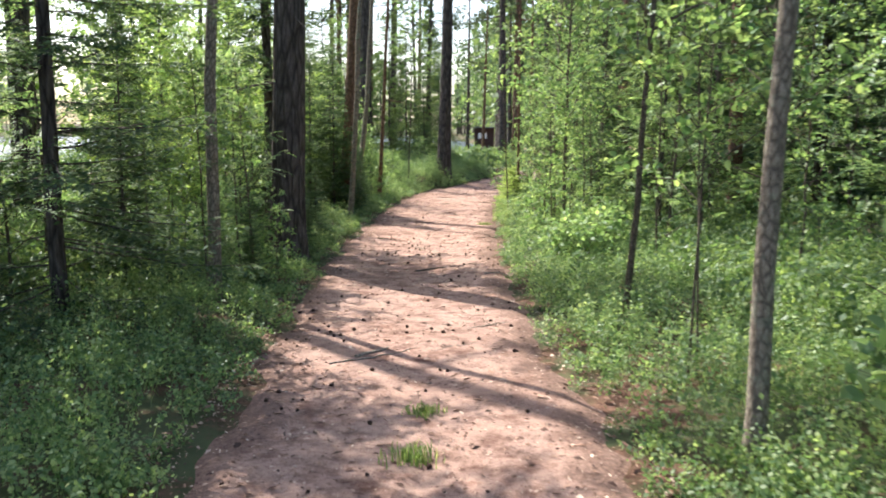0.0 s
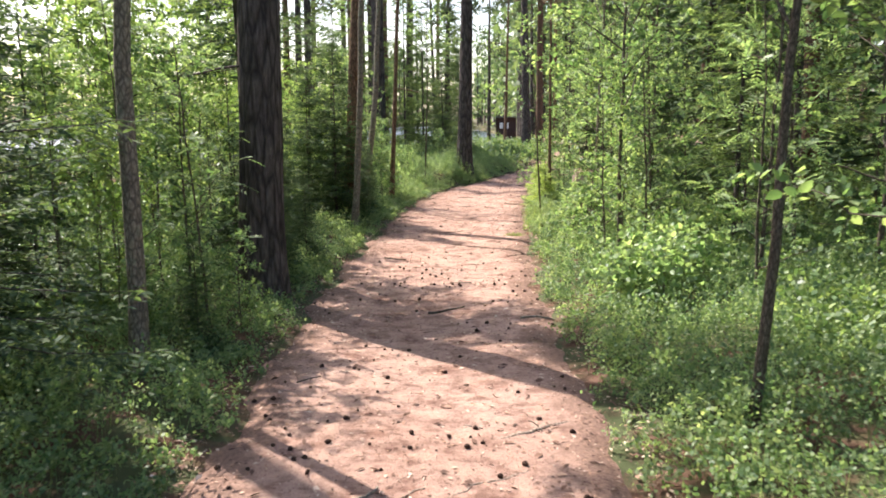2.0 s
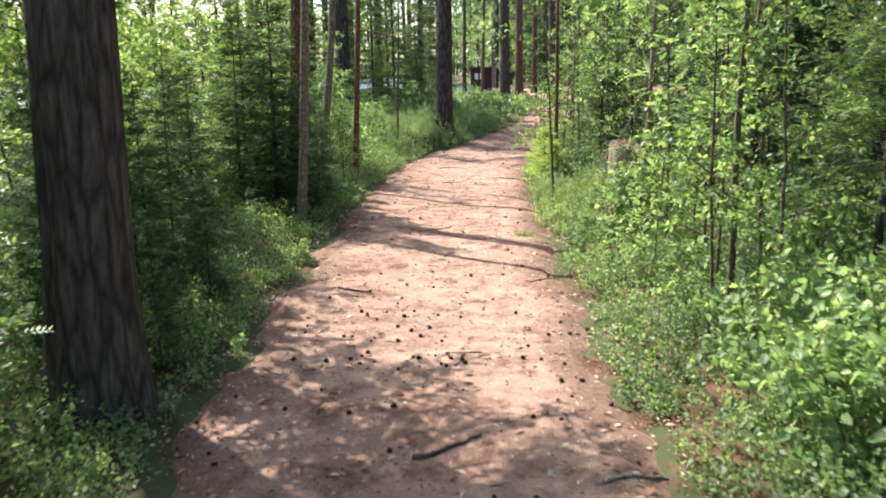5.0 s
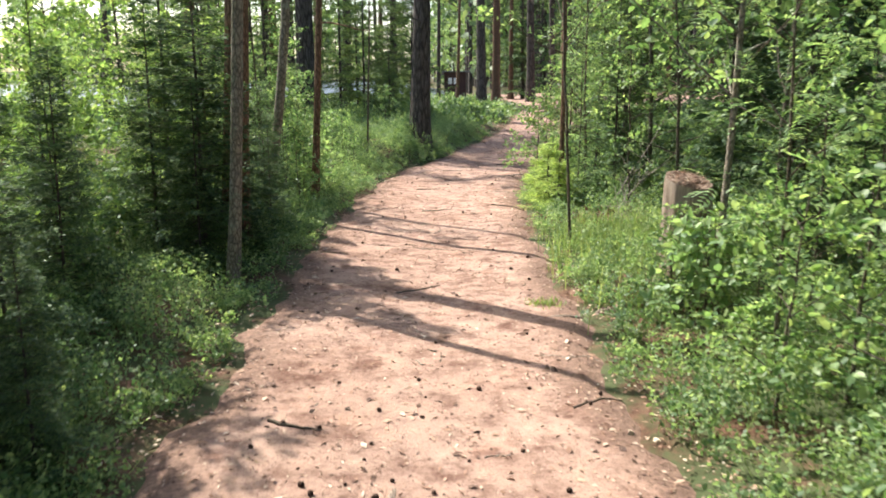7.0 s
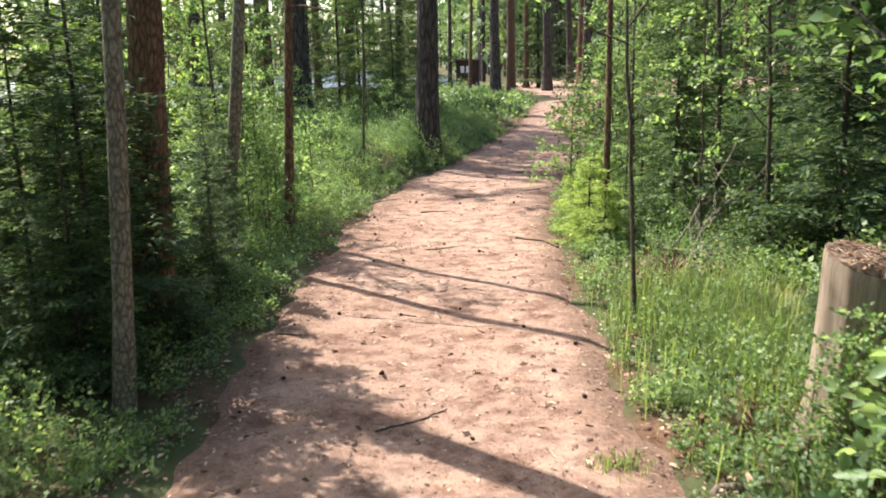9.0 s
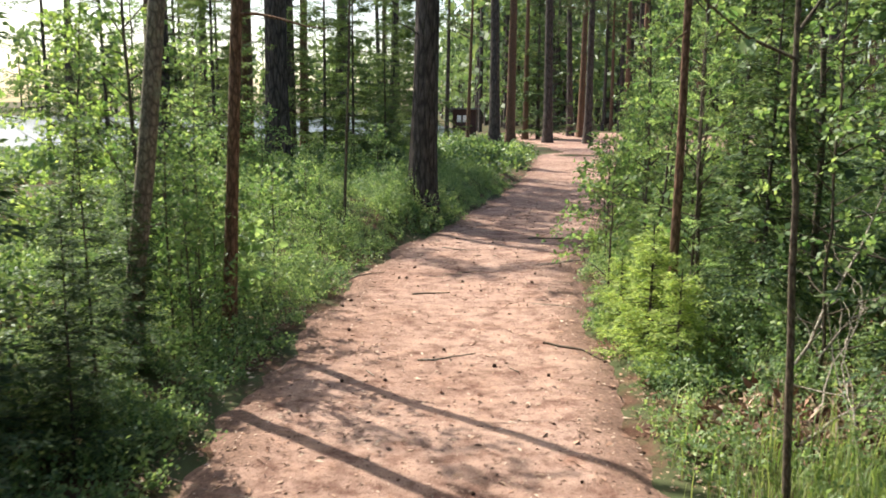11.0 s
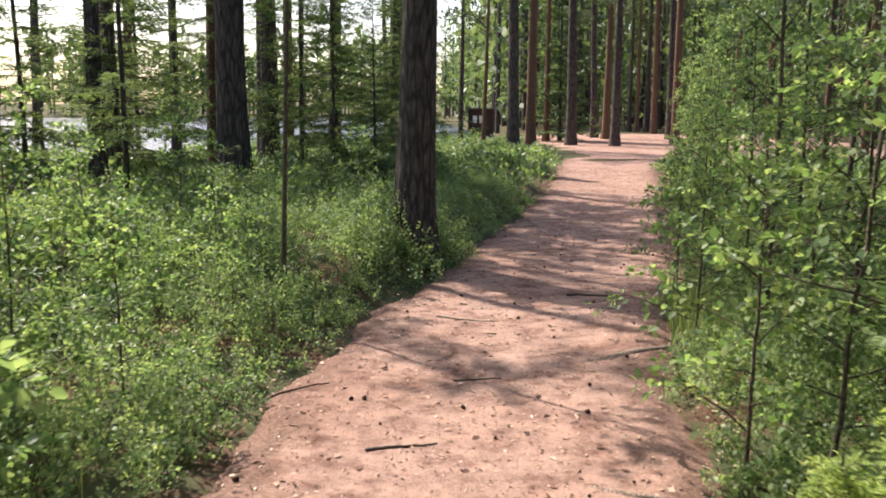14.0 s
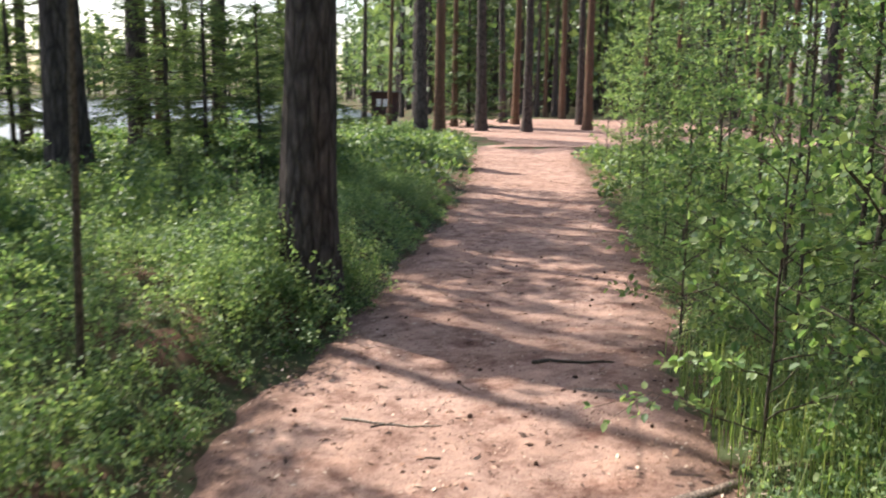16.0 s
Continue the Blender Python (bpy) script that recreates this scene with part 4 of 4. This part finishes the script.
def bilberries(name, seed, density, x0, x1, y0, y1, near, far, leaf, per, mat, label, height=0.42, rise=(0.0, 0.45)):
    """Low dwarf shrubs: wiry shoots with small leaves, in rounded cushions of uneven height with gaps between them."""
    r = np.random.default_rng(seed)
    n = int(density * (x1 - x0) * (y1 - y0))
    heads = max(1, n // 17)
    cx, cy = scatter(r, heads, x0, x1, y0, y1)
    cr = r.uniform(0.14, 0.38, heads)
    ch = height * r.uniform(0.35, 1.4, heads) * (0.8 + 0.35 * waves(cx, cy, 2))
    own = r.integers(0, heads, n)
    d = np.sqrt(r.uniform(0, 1, n))
    a = r.uniform(0, 2 * np.pi, n)
    x, y = cx[own] + cr[own] * d * np.cos(a), cy[own] + cr[own] * d * np.sin(a)
    h = ch[own] * np.sqrt(1.02 - d * d * 0.85) * r.uniform(0.75, 1.15, n)
    out = np.stack([np.cos(a) * d, np.sin(a) * d, 0 * a], 1)
    low = r.uniform(size=n) < 0.34
    x[low], y[low] = scatter(r, int(low.sum()), x0, x1, y0, y1)
    h[low] = r.uniform(0.08, 0.28, int(low.sum()))
    out[low] *= 0.3
    off = beside(x, y)
    keep = (off > near) & (off < far) & (in_lake(x, y) < -5) & ((y < 44) | (x < 4.5))
    keep &= r.uniform(size=n) < 0.25 + 0.75 * smooth(min(near, 0) - 0.05, min(near, 0) + 0.19, off)
    keep &= (((x - 1.8) / 0.65) ** 2 + ((y - 15.9) / 1.1) ** 2 > 1) | (r.uniform(size=n) < 0.55)
    keep &= (((x - 1.7) / 0.4) ** 2 + ((y - 17.35) / 0.4) ** 2 > 1) | (r.uniform(size=n) < 0.15)
    keep &= (x - 1.6) ** 2 + (y - 14.15) ** 2 > 0.05
    x, y, off, h, out = x[keep], y[keep], off[keep], h[keep], out[keep]
    n = len(x)
    h = np.maximum(h * (0.35 + 0.65 * smooth(rise[0], rise[1], off)), 0.06)
    sh = Shape()
    root = np.stack([x, y, land(x, y)], 1)
    tip = root + np.stack([0.1 * out[:, 0], 0.1 * out[:, 1], h], 1) + r.normal(size=(n, 3)) * np.array([0.03, 0.03, 0.01])
    f = r.uniform(0.2, 1.05, (n, per)) ** 0.65
    P = root[:, None] + (tip - root)[:, None] * f[..., None] + r.normal(size=(n, per, 3)) * (leaf * 0.95) * np.array([1, 1, 0.6])
    N = unit(0.75 * UP + 0.7 * out[:, None, :] + r.normal(size=(n, per, 3)) * 0.42)
    D = unit(np.cross(N, r.normal(size=(n, per, 3))) + 0.45 * UP)
    leaves(sh, P.reshape(-1, 3), D.reshape(-1, 3), N.reshape(-1, 3), leaf * r.uniform(0.6, 1.25, n * per), 0.68, 0.07)
    s = np.cross(tip - root, np.stack([np.cos(x * 99), np.sin(x * 99), 0 * x], 1))
    s = unit(s) * 0.0018
    v = np.stack([root - s, root + s, tip + 0.4 * s, tip - 0.4 * s], 1)
    sh.add(v.reshape(-1, 3), np.arange(4 * n).reshape(-1, 4))
    tagged(new(name, sh.mesh(name, mat)), label, "undergrowth", kind="stuff")


bilberries("bilberry_carpet", 1, 185, -4.0, 5.6, 1.0, 33, -0.03, 1.55, 0.028, 24, M_BILBERRY, "bright green bilberry shrubs carpeting the path edge", 0.4)
bilberries("bilberry_carpet", 7, 150, 2.3, 5.2, 1.5, 14, 1.45, 3.6, 0.032, 22, M_BILBERRY, "bright green bilberry shrubs under open saplings", 0.36)
bilberries("bilberry_carpet", 8, 150, -5.0, -1.5, 20.5, 30, 1.45, 3.2, 0.034, 22, M_BILBERRY, "bright green bilberry shrubs near the lake", 0.4)
bilberries("bilberry_clump", 6, 260, -1.1, 0.4, 24.9, 26.8, -0.2, 0.75, 0.032, 24, M_BILBERRY, "bilberry shrubs growing round the foot of the pine", 0.62, (-0.4, -0.2))
bilberries("bilberry_carpet", 2, 62, -7.0, 8.5, 1.0, 34, 1.35, 4.6, 0.054, 20, M_UNDER, "green bilberry and heather undergrowth in the wood", 0.55)
bilberries("bilberry_carpet", 3, 12, -12.0, 22.0, 33, 62, 0.0, 13, 0.13, 16, M_UNDER, "distant green undergrowth under the pines", 0.5)
bilberries("bilberry_carpet", 4, 9, -15.0, -5.5, 1.0, 34, 4.0, 14, 0.12, 16, M_UNDER, "green undergrowth deeper in the wood", 0.5)
bilberries("bilberry_carpet", 5, 9, 5.5, 17.0, 1.0, 34, 4.5, 14, 0.12, 16, M_UNDER, "green undergrowth deeper in the wood", 0.5)


def grass_patch(name, seed, n, centre, reach, length, label):
    r = np.random.default_rng(seed)
    sh = Shape()
    x = centre[0] + r.normal(size=n) * reach[0]
    y = centre[1] + r.normal(size=n) * reach[1]
    ok = (beside(x, y) > -0.12) if reach[0] > 0.2 else np.ones(n, bool)
    x, y = x[ok], y[ok]
    n = len(x)
    on = beside(x, y) < 0
    z = np.where(on, path_z(x, y), land(x, y)) - 0.01
    p = np.stack([x, y, z], 1)
    a = r.uniform(0, 6.28, n)
    out = np.stack([np.cos(a), np.sin(a), 0 * a], 1)
    L = length * r.uniform(0.5, 1.2, n)[:, None]
    side = np.stack([-np.sin(a), np.cos(a), 0 * a], 1) * 0.003
    bend = r.uniform(0.1, 1.0, n)[:, None]
    p1 = p + L * (0.55 * UP + 0.12 * bend * out)
    p2 = p + L * ((0.98 - 0.35 * bend) * UP + 0.6 * bend * out)
    v = np.stack([p - side, p + side, p1 + side, p1 - side, p2 + side * 0.15, p2 - side * 0.15], 1)
    i = np.arange(n)[:, None] * 6
    sh.add(v.reshape(-1, 3), np.concatenate([i + [0, 1, 2, 3], i + [3, 2, 4, 5]], 0))
    tagged(new(name, sh.mesh(name, M_GRASS)), label, "grass", kind="stuff")


grass_patch("grass_patch", 4, 2600, (1.6, 15.75), (0.3, 0.62), 0.34, "tall light-green grass beside the stump")
grass_patch("grass_patch", 5, 260, (1.5, 14.2), (0.3, 0.5), 0.35, "tufts of light-green grass at the path edge")
grass_patch("grass_patch", 9, 1100, (2.3, 23.2), (0.3, 0.7), 0.4, "tufts of grass under the saplings")
grass_patch("grass_tuft", 6, 160, (-0.14, 3.72), (0.06, 0.05), 0.1, "small green grass tuft growing in the path")
grass_patch("grass_tuft", 7, 130, (-0.1, 4.35), (0.05, 0.04), 0.07, "small green grass tuft growing in the path")
grass_patch("grass_tuft", 8, 160, (0.62, 14.15), (0.06, 0.05), 0.06, "yellow-green moss and grass tuft in the path")


def chips(seed, n, size, name, label):
    """Loose bark flakes, needles and leaf bits on the path."""
    r = np.random.default_rng(seed)
    y = r.uniform(0, 44, n) ** 1.0
    a, b = path_edges(y)
    k = r.beta(0.5, 0.5, n)
    x = a + (b - a) * (1.12 * k - 0.06)
    off = beside(x, y)
    z = np.where(off < -0.1, path_z(x, y) + 0.003, np.maximum(land(x, y) + 0.006, path_z(x, y)) + 0.004)
    p = np.stack([x, y, z], 1)
    t = r.uniform(0, 6.28, n)
    d = np.stack([np.cos(t), np.sin(t), r.normal(size=n) * 0.15], 1)
    sh = Shape()
    leaves(sh, p, d, unit(UP + r.normal(size=(n, 3)) * 0.3), size * r.uniform(0.4, 1.5, n), r.uniform(0.12, 0.6, n), 0.1)
    tagged(new(name, sh.mesh(name, M_CHIPS)), label, "litter", kind="stuff")


chips(21, 60000, 0.022, "leaf_litter", "brown bark flakes and needles strewn on the path")
chips(22, 11000, 0.042, "leaf_litter", "dry brown leaves and bark pieces on the path")


def dry_patch(centre, reach, n, seed):
    r = np.random.default_rng(seed)
    x, y = centre[0] + r.normal(size=n) * reach, centre[1] + r.normal(size=n) * reach
    p = np.stack([x, y, land(x, y) + r.uniform(0.0, 0.07, n)], 1)
    sh = Shape()
    leaves(sh, p, rand_dirs(r, n, 0.1), rand_dirs(r, n, 0.8), r.uniform(0.03, 0.14, n), r.uniform(0.08, 0.3, n), 0.06)
    tagged(new("dry_litter", sh.mesh("dry_litter", M_CHIPS)), "heap of dry brown stalks and needles at the verge", "litter", kind="stuff")


dry_patch((1.75, 17.3), 0.26, 1500, 51)
dry_patch((1.35, 14.35), 0.14, 500, 52)


# ---- cones, roots, twigs on the path ----
def cone_mesh(seed):
    r = np.random.default_rng(seed)
    sh = Shape()
    s = np.linspace(0, 1, 7)
    rad = 0.017 * np.array([0.25, 0.8, 1.0, 0.95, 0.75, 0.5, 0.12])
    ph = r.uniform(0, 6)
    tube(sh, np.stack([0.045 * (s - 0.5), 0 * s, 0 * s + 0.0001 * s], 1), rad, 8, lambda a, i: 1 + 0.22 * np.sin(4 * a + i * 1.6 + ph))
    return sh.mesh("cone", M_CONE)


cone_rng = np.random.default_rng(77)
cone_meshes = [cone_mesh(i) for i in range(4)]
clusters = [(-0.9, 6.3), (-0.6, 7.4), (0.2, 9.8), (-0.75, 10.4), (-0.35, 10.9), (0.4, 10.6), (-0.9, 4.6), (0.3, 6.2)]
for n in range(280):
    if n < 150:
        c = clusters[n % len(clusters)]
        x, y = c[0] + cone_rng.normal() * 0.4, c[1] + cone_rng.normal() * 0.7
    else:
        y = cone_rng.uniform(2.5, 34)
        a, b = path_edges(y)
        x = cone_rng.uniform(a + 0.05, b - 0.05)
    if float(beside(x, y)) > -0.05:
        continue
    s = cone_rng.uniform(0.4, 0.82)
    ob = new("pine_cone", cone_meshes[n % 4])
    ob.matrix_world = Matrix.Translation((x, y, float(path_z(x, y)) + 0.011 * s)) @ Euler((cone_rng.uniform(0, 6), cone_rng.normal() * 0.2, cone_rng.uniform(0, 6))).to_matrix().to_4x4() @ Matrix.Scale(s, 4)
    tagged(ob, "small dark brown pine cone lying on the path", "cone", "pine cones on the path")


def lying(name, seed, a, b, rad, mat, label, cat, bend=0.12, up=0.004, sides=8, flat=True):
    """A root or stick that lies along the path from a to b."""
    r = np.random.default_rng(seed)
    n = 14
    s = np.linspace(0, 1, n)
    p = np.array(a)[None] * (1 - s[:, None]) + np.array(b)[None] * s[:, None]
    side = np.array([-(b[1] - a[1]), b[0] - a[0]])
    w = np.cumsum(r.normal(size=n)) * bend / n
    w -= np.linspace(w[0], w[-1], n)
    p = p + side[None] * w[:, None]
    z = np.where(beside(p[:, 0], p[:, 1]) < 0, path_z(p[:, 0], p[:, 1]), land(p[:, 0], p[:, 1]) + 0.02)
    prof = np.sin(np.pi * (0.08 + 0.88 * s)) ** 0.5
    z = z + up - (0.9 * rad * (1 - prof) if flat else 0)
    sh = Shape()
    tube(sh, np.stack([p[:, 0], p[:, 1], z], 1), rad * (prof if flat else np.linspace(1, 0.4, n)), sides, lambda q, i: 1 + 0.14 * np.sin(3 * q + i * 0.8 + seed))
    ob = new(name, sh.mesh(name, mat, True))
    return tagged(ob, label, cat, {"tree_root": "roots in the path", "stick": "sticks on the path"}.get(name, ""))


ROOTS = [((2.0, 22.95), (0.9, 22.25), 0.05), ((0.05, 6.3), (0.62, 6.6), 0.024), ((0.6, 6.25), (0.95, 6.65), 0.018), ((-0.2, 5.6), (0.35, 6.05), 0.012),
         ((1.2, 13.95), (0.45, 13.75), 0.03), ((1.9, 23.8), (1.3, 24.1), 0.035), ((1.25, 20.2), (0.65, 20.5), 0.025), ((0.95, 12.9), (0.2, 13.0), 0.012),
         ((-1.45, 16.9), (1.1, 15.9), 0.013), ((-0.46, 11.55), (-0.22, 10.9), 0.026)]
for n, (a, b, rad) in enumerate(ROOTS):
    lying("tree_root", 300 + n, a, b, rad * 0.75, M_ROOT, "worn bare tree root crossing the trodden path", "root", 0.35, -rad * 0.34)
STICKS = [((0.4, 8.9), (0.8, 9.05), 0.009), ((-0.35, 9.2), (-0.05, 9.4), 0.012), ((0.45, 12.2), (0.8, 12.4), 0.005), ((-0.6, 5.5), (-0.4, 5.75), 0.012),
          ((-1.0, 12.1), (-0.75, 12.0), 0.01), ((-0.25, 20.9), (0.1, 21.0), 0.009), ((-0.2, 18.7), (0.2, 18.9), 0.007), ((-0.95, 21.6), (-0.55, 21.9), 0.007), ((0.2, 22.0), (0.5, 22.05), 0.006),
          ((-0.75, 5.3), (-0.2, 5.75), 0.006), ((0.7, 19.1), (1.1, 18.7), 0.01), ((-0.45, 14.6), (-0.1, 14.85), 0.006), ((0.1, 23.7), (0.6, 23.6), 0.007), ((1.3, 24.6), (1.8, 24.5), 0.013)]
stick_rng = np.random.default_rng(9)
for n in range(28):
    y = stick_rng.uniform(3, 30)
    a, b = path_edges(y)
    x = stick_rng.uniform(a + 0.1, b - 0.3)
    t = stick_rng.uniform(0, 3.1)
    ln = stick_rng.uniform(0.06, 0.22)
    STICKS.append(((float(x), float(y)), (float(x + ln * math.cos(t)), float(y + ln * math.sin(t))), float(stick_rng.uniform(0.003, 0.006))))
for n, (a, b, rad) in enumerate(STICKS):
    lying("stick", 340 + n, a, b, rad, M_DEAD if n % 3 == 0 else M_TWIG, "dry broken stick lying on the path", "stick", 0.3, rad * 0.7, 6, False)


# ---- stump ----
def stump():
    r = np.random.default_rng(12)
    root = new("tree_stump")
    tagged(root, "old sawn stump with grey weathered sides and needles on top", "stump")
    ph = r.uniform(0, 6, 4)
    zs = np.array([-0.15, 0.0, 0.08, 0.22, 0.45, 0.65, 0.82, 0.86])
    rad = np.array([0.28, 0.25, 0.215, 0.19, 0.176, 0.168, 0.165, 0.158])
    sides = 40
    a = np.linspace(0, 2 * np.pi, sides, endpoint=False)
    flare = 0.18 * np.exp(-np.clip(zs, 0, 1) / 0.15)[:, None] * np.sin(5 * a + ph[0])[None] + 0.035 * np.sin(9 * a + ph[1])[None] + 0.03 * np.sin(17 * a + ph[2])[None]
    R = rad[:, None] * (1 + flare)
    X, Y = R * np.cos(a), R * np.sin(a)
    tilt = np.clip(zs / 0.86, 0, 1)[:, None] * (0.28 * Y - 0.08 * X)
    Z = zs[:, None] + tilt
    sh = Shape()
    n = len(zs)
    i, j = np.arange(n - 1)[:, None], np.arange(sides)[None]
    k = (j + 1) % sides
    sh.add(np.stack([X, Y, Z], -1).reshape(-1, 3), np.stack([i * sides + j, i * sides + k, (i + 1) * sides + k, (i + 1) * sides + j], -1))
    part("body", sh.mesh("stump_body", M_STUMP, True), root)
    face = Shape()
    ks = np.linspace(1, 0.04, 7)
    fx, fy = ks[:, None] * X[-1], ks[:, None] * Y[-1]
    step = 0.035 * (fy < -0.04) * (fx < 0.02)
    fz = 0.862 + 0.28 * fy - 0.08 * fx + 0.012 * waves(16 * fx, 16 * fy) * (ks[:, None] < 0.99) - step
    i = np.arange(6)[:, None]
    face.add(np.stack([fx, fy, fz], -1).reshape(-1, 3), np.stack([i * sides + j, i * sides + k, (i + 1) * sides + k, (i + 1) * sides + j], -1))
    part("cut_face", face.mesh("stump_face", M_CUT, False), root, "rough brown sawn face with rings")
    lit = Shape()
    m = 260
    b, d = r.uniform(0, 6.28, m), 0.13 * np.sqrt(r.uniform(0, 1, m))
    p = np.stack([d * np.cos(b), d * np.sin(b) + 0.01, 0 * b], 1)
    p[:, 2] = 0.866 + 0.28 * p[:, 1] - 0.08 * p[:, 0] + r.uniform(0, 0.015, m)
    leaves(lit, p, rand_dirs(r, m) * np.array([1, 1, 0.3]), np.repeat(UP[None], m, 0), r.uniform(0.02, 0.06, m), 0.15, 0.05)
    part("needles", lit.mesh("stump_needles", M_CHIPS), root, "dry reddish needles lying on top")
    root.matrix_world = pose(1.6, 14.15, float(land(1.6, 14.15)) - 0.01, 0, 0, 10)


stump()


# ---- dead branches leaning out of the bushes ----
def dead_branch(seed, a, b, rad, label):
    r = np.random.default_rng(seed)
    a, b = np.array(a), np.array(b)
    root = new("dead_branch")
    tagged(root, label, "branch", "dead branches")
    main = curve_line(r, a, unit(b - a), np.linalg.norm(b - a), 9, 0.18, -0.06)
    sh = Shape()
    tube(sh, main - a, np.linspace(rad, rad * 0.25, 9), 6)
    part("limb", sh.mesh("limb", M_DEAD, True), root)
    for k in range(9):
        i = r.integers(2, 8)
        way = unit(unit(b - a) + r.normal(size=3) * 0.7)
        tw = curve_line(r, main[i] - a, way, r.uniform(0.2, 0.6), 5, 0.25, -0.1)
        sh = Shape()
        tube(sh, tw, np.linspace(rad * 0.45, 0.0015, 5), 4, cap=False)
        part("twig", sh.mesh("twig", M_DEAD, True), root)
    root.matrix_world = Matrix.Translation(a)


def above(x, y, h):
    return (x, y, float(land(x, y)) + h)


dead_branch(1, above(1.75, 17.75, -0.05), above(2.9, 18.6, 1.35), 0.012, "bleached bare dead branch leaning in the bushes")
dead_branch(2, above(1.85, 17.9, -0.05), above(3.0, 18.3, 1.0), 0.009, "bleached bare dead branch leaning in the bushes")
dead_branch(3, above(1.7, 17.2, -0.05), above(2.5, 17.9, 0.55), 0.008, "dry grey twiggy branch in the grass")
dead_branch(4, above(1.4, 16.9, 0.02), above(2.3, 17.3, 0.22), 0.012, "dry reddish fallen branch in the grass")
dead_branch(5, above(1.7, 16.6, 0.02), above(2.0, 17.4, 0.3), 0.01, "dry fallen branch in the grass")


# ---- hut at the clearing ----
def box(bm, x0, x1, y0, y1, z0, z1):
    m = bmesh.ops.create_cube(bm, size=1.0)
    for v in m["verts"]:
        v.co = Vector(((x0 + x1) / 2 + v.co.x * (x1 - x0), (y0 + y1) / 2 + v.co.y * (y1 - y0), (z0 + z1) / 2 + v.co.z * (z1 - z0)))


def boxes_mesh(name, mat, *dims):
    bm = bmesh.new()
    for d in dims:
        box(bm, *d)
    bmesh.ops.bevel(bm, geom=bm.edges[:], offset=0.006, segments=1, affect="EDGES")
    me = bpy.data.meshes.new(name)
    bm.to_mesh(me)
    bm.free()
    me.materials.append(mat)
    return me


def hut():
    root = new("notice_hut")
    tagged(root, "small dark red wooden shelter with notices under a flat felt roof", "hut")
    W, D, H = 0.84, 0.6, 2.2
    part("back_wall", boxes_mesh("back_wall", M_HUT, (-W, W, D - 0.04, D, 0, H)), root)
    for x in (-W, W - 0.05):
        part("side_wall", boxes_mesh("side_wall", M_HUT, (x, x + 0.05, -D, D - 0.045, 0, H)), root)
    for n in range(9):
        x = -W + 0.055 + n * (2 * W - 0.11) / 9
        part("board", boxes_mesh("board", M_HUT, (x, x + 0.155, -D, -D + 0.03, 0.02, 0.95)), root)
    part("counter", boxes_mesh("counter", M_HUT, (-W + 0.055, W - 0.055, -D - 0.06, -D + 0.25, 0.955, 1.0)), root)
    part("roof", boxes_mesh("roof", M_ROOF, (-W - 0.18, W + 0.22, -D - 0.22, D + 0.15, H + 0.005, H + 0.1)), root, "grey felt roof")
    part("notice_board", boxes_mesh("notice_board", M_HUT, (-W + 0.055, W - 0.055, -D + 0.12, -D + 0.15, 1.005, H - 0.005)), root)
    for x0, x1 in ((-0.52, -0.24), (-0.1, 0.24)):
        part("notice", boxes_mesh("notice", M_PAPER, (x0, x1, -D + 0.1, -D + 0.118, 1.3, 1.78)), root, "pale notice sheet")
    root.matrix_world = pose(3.15, 75.4, float(land(3.15, 75.4)), 0, 0, -6)


hut()
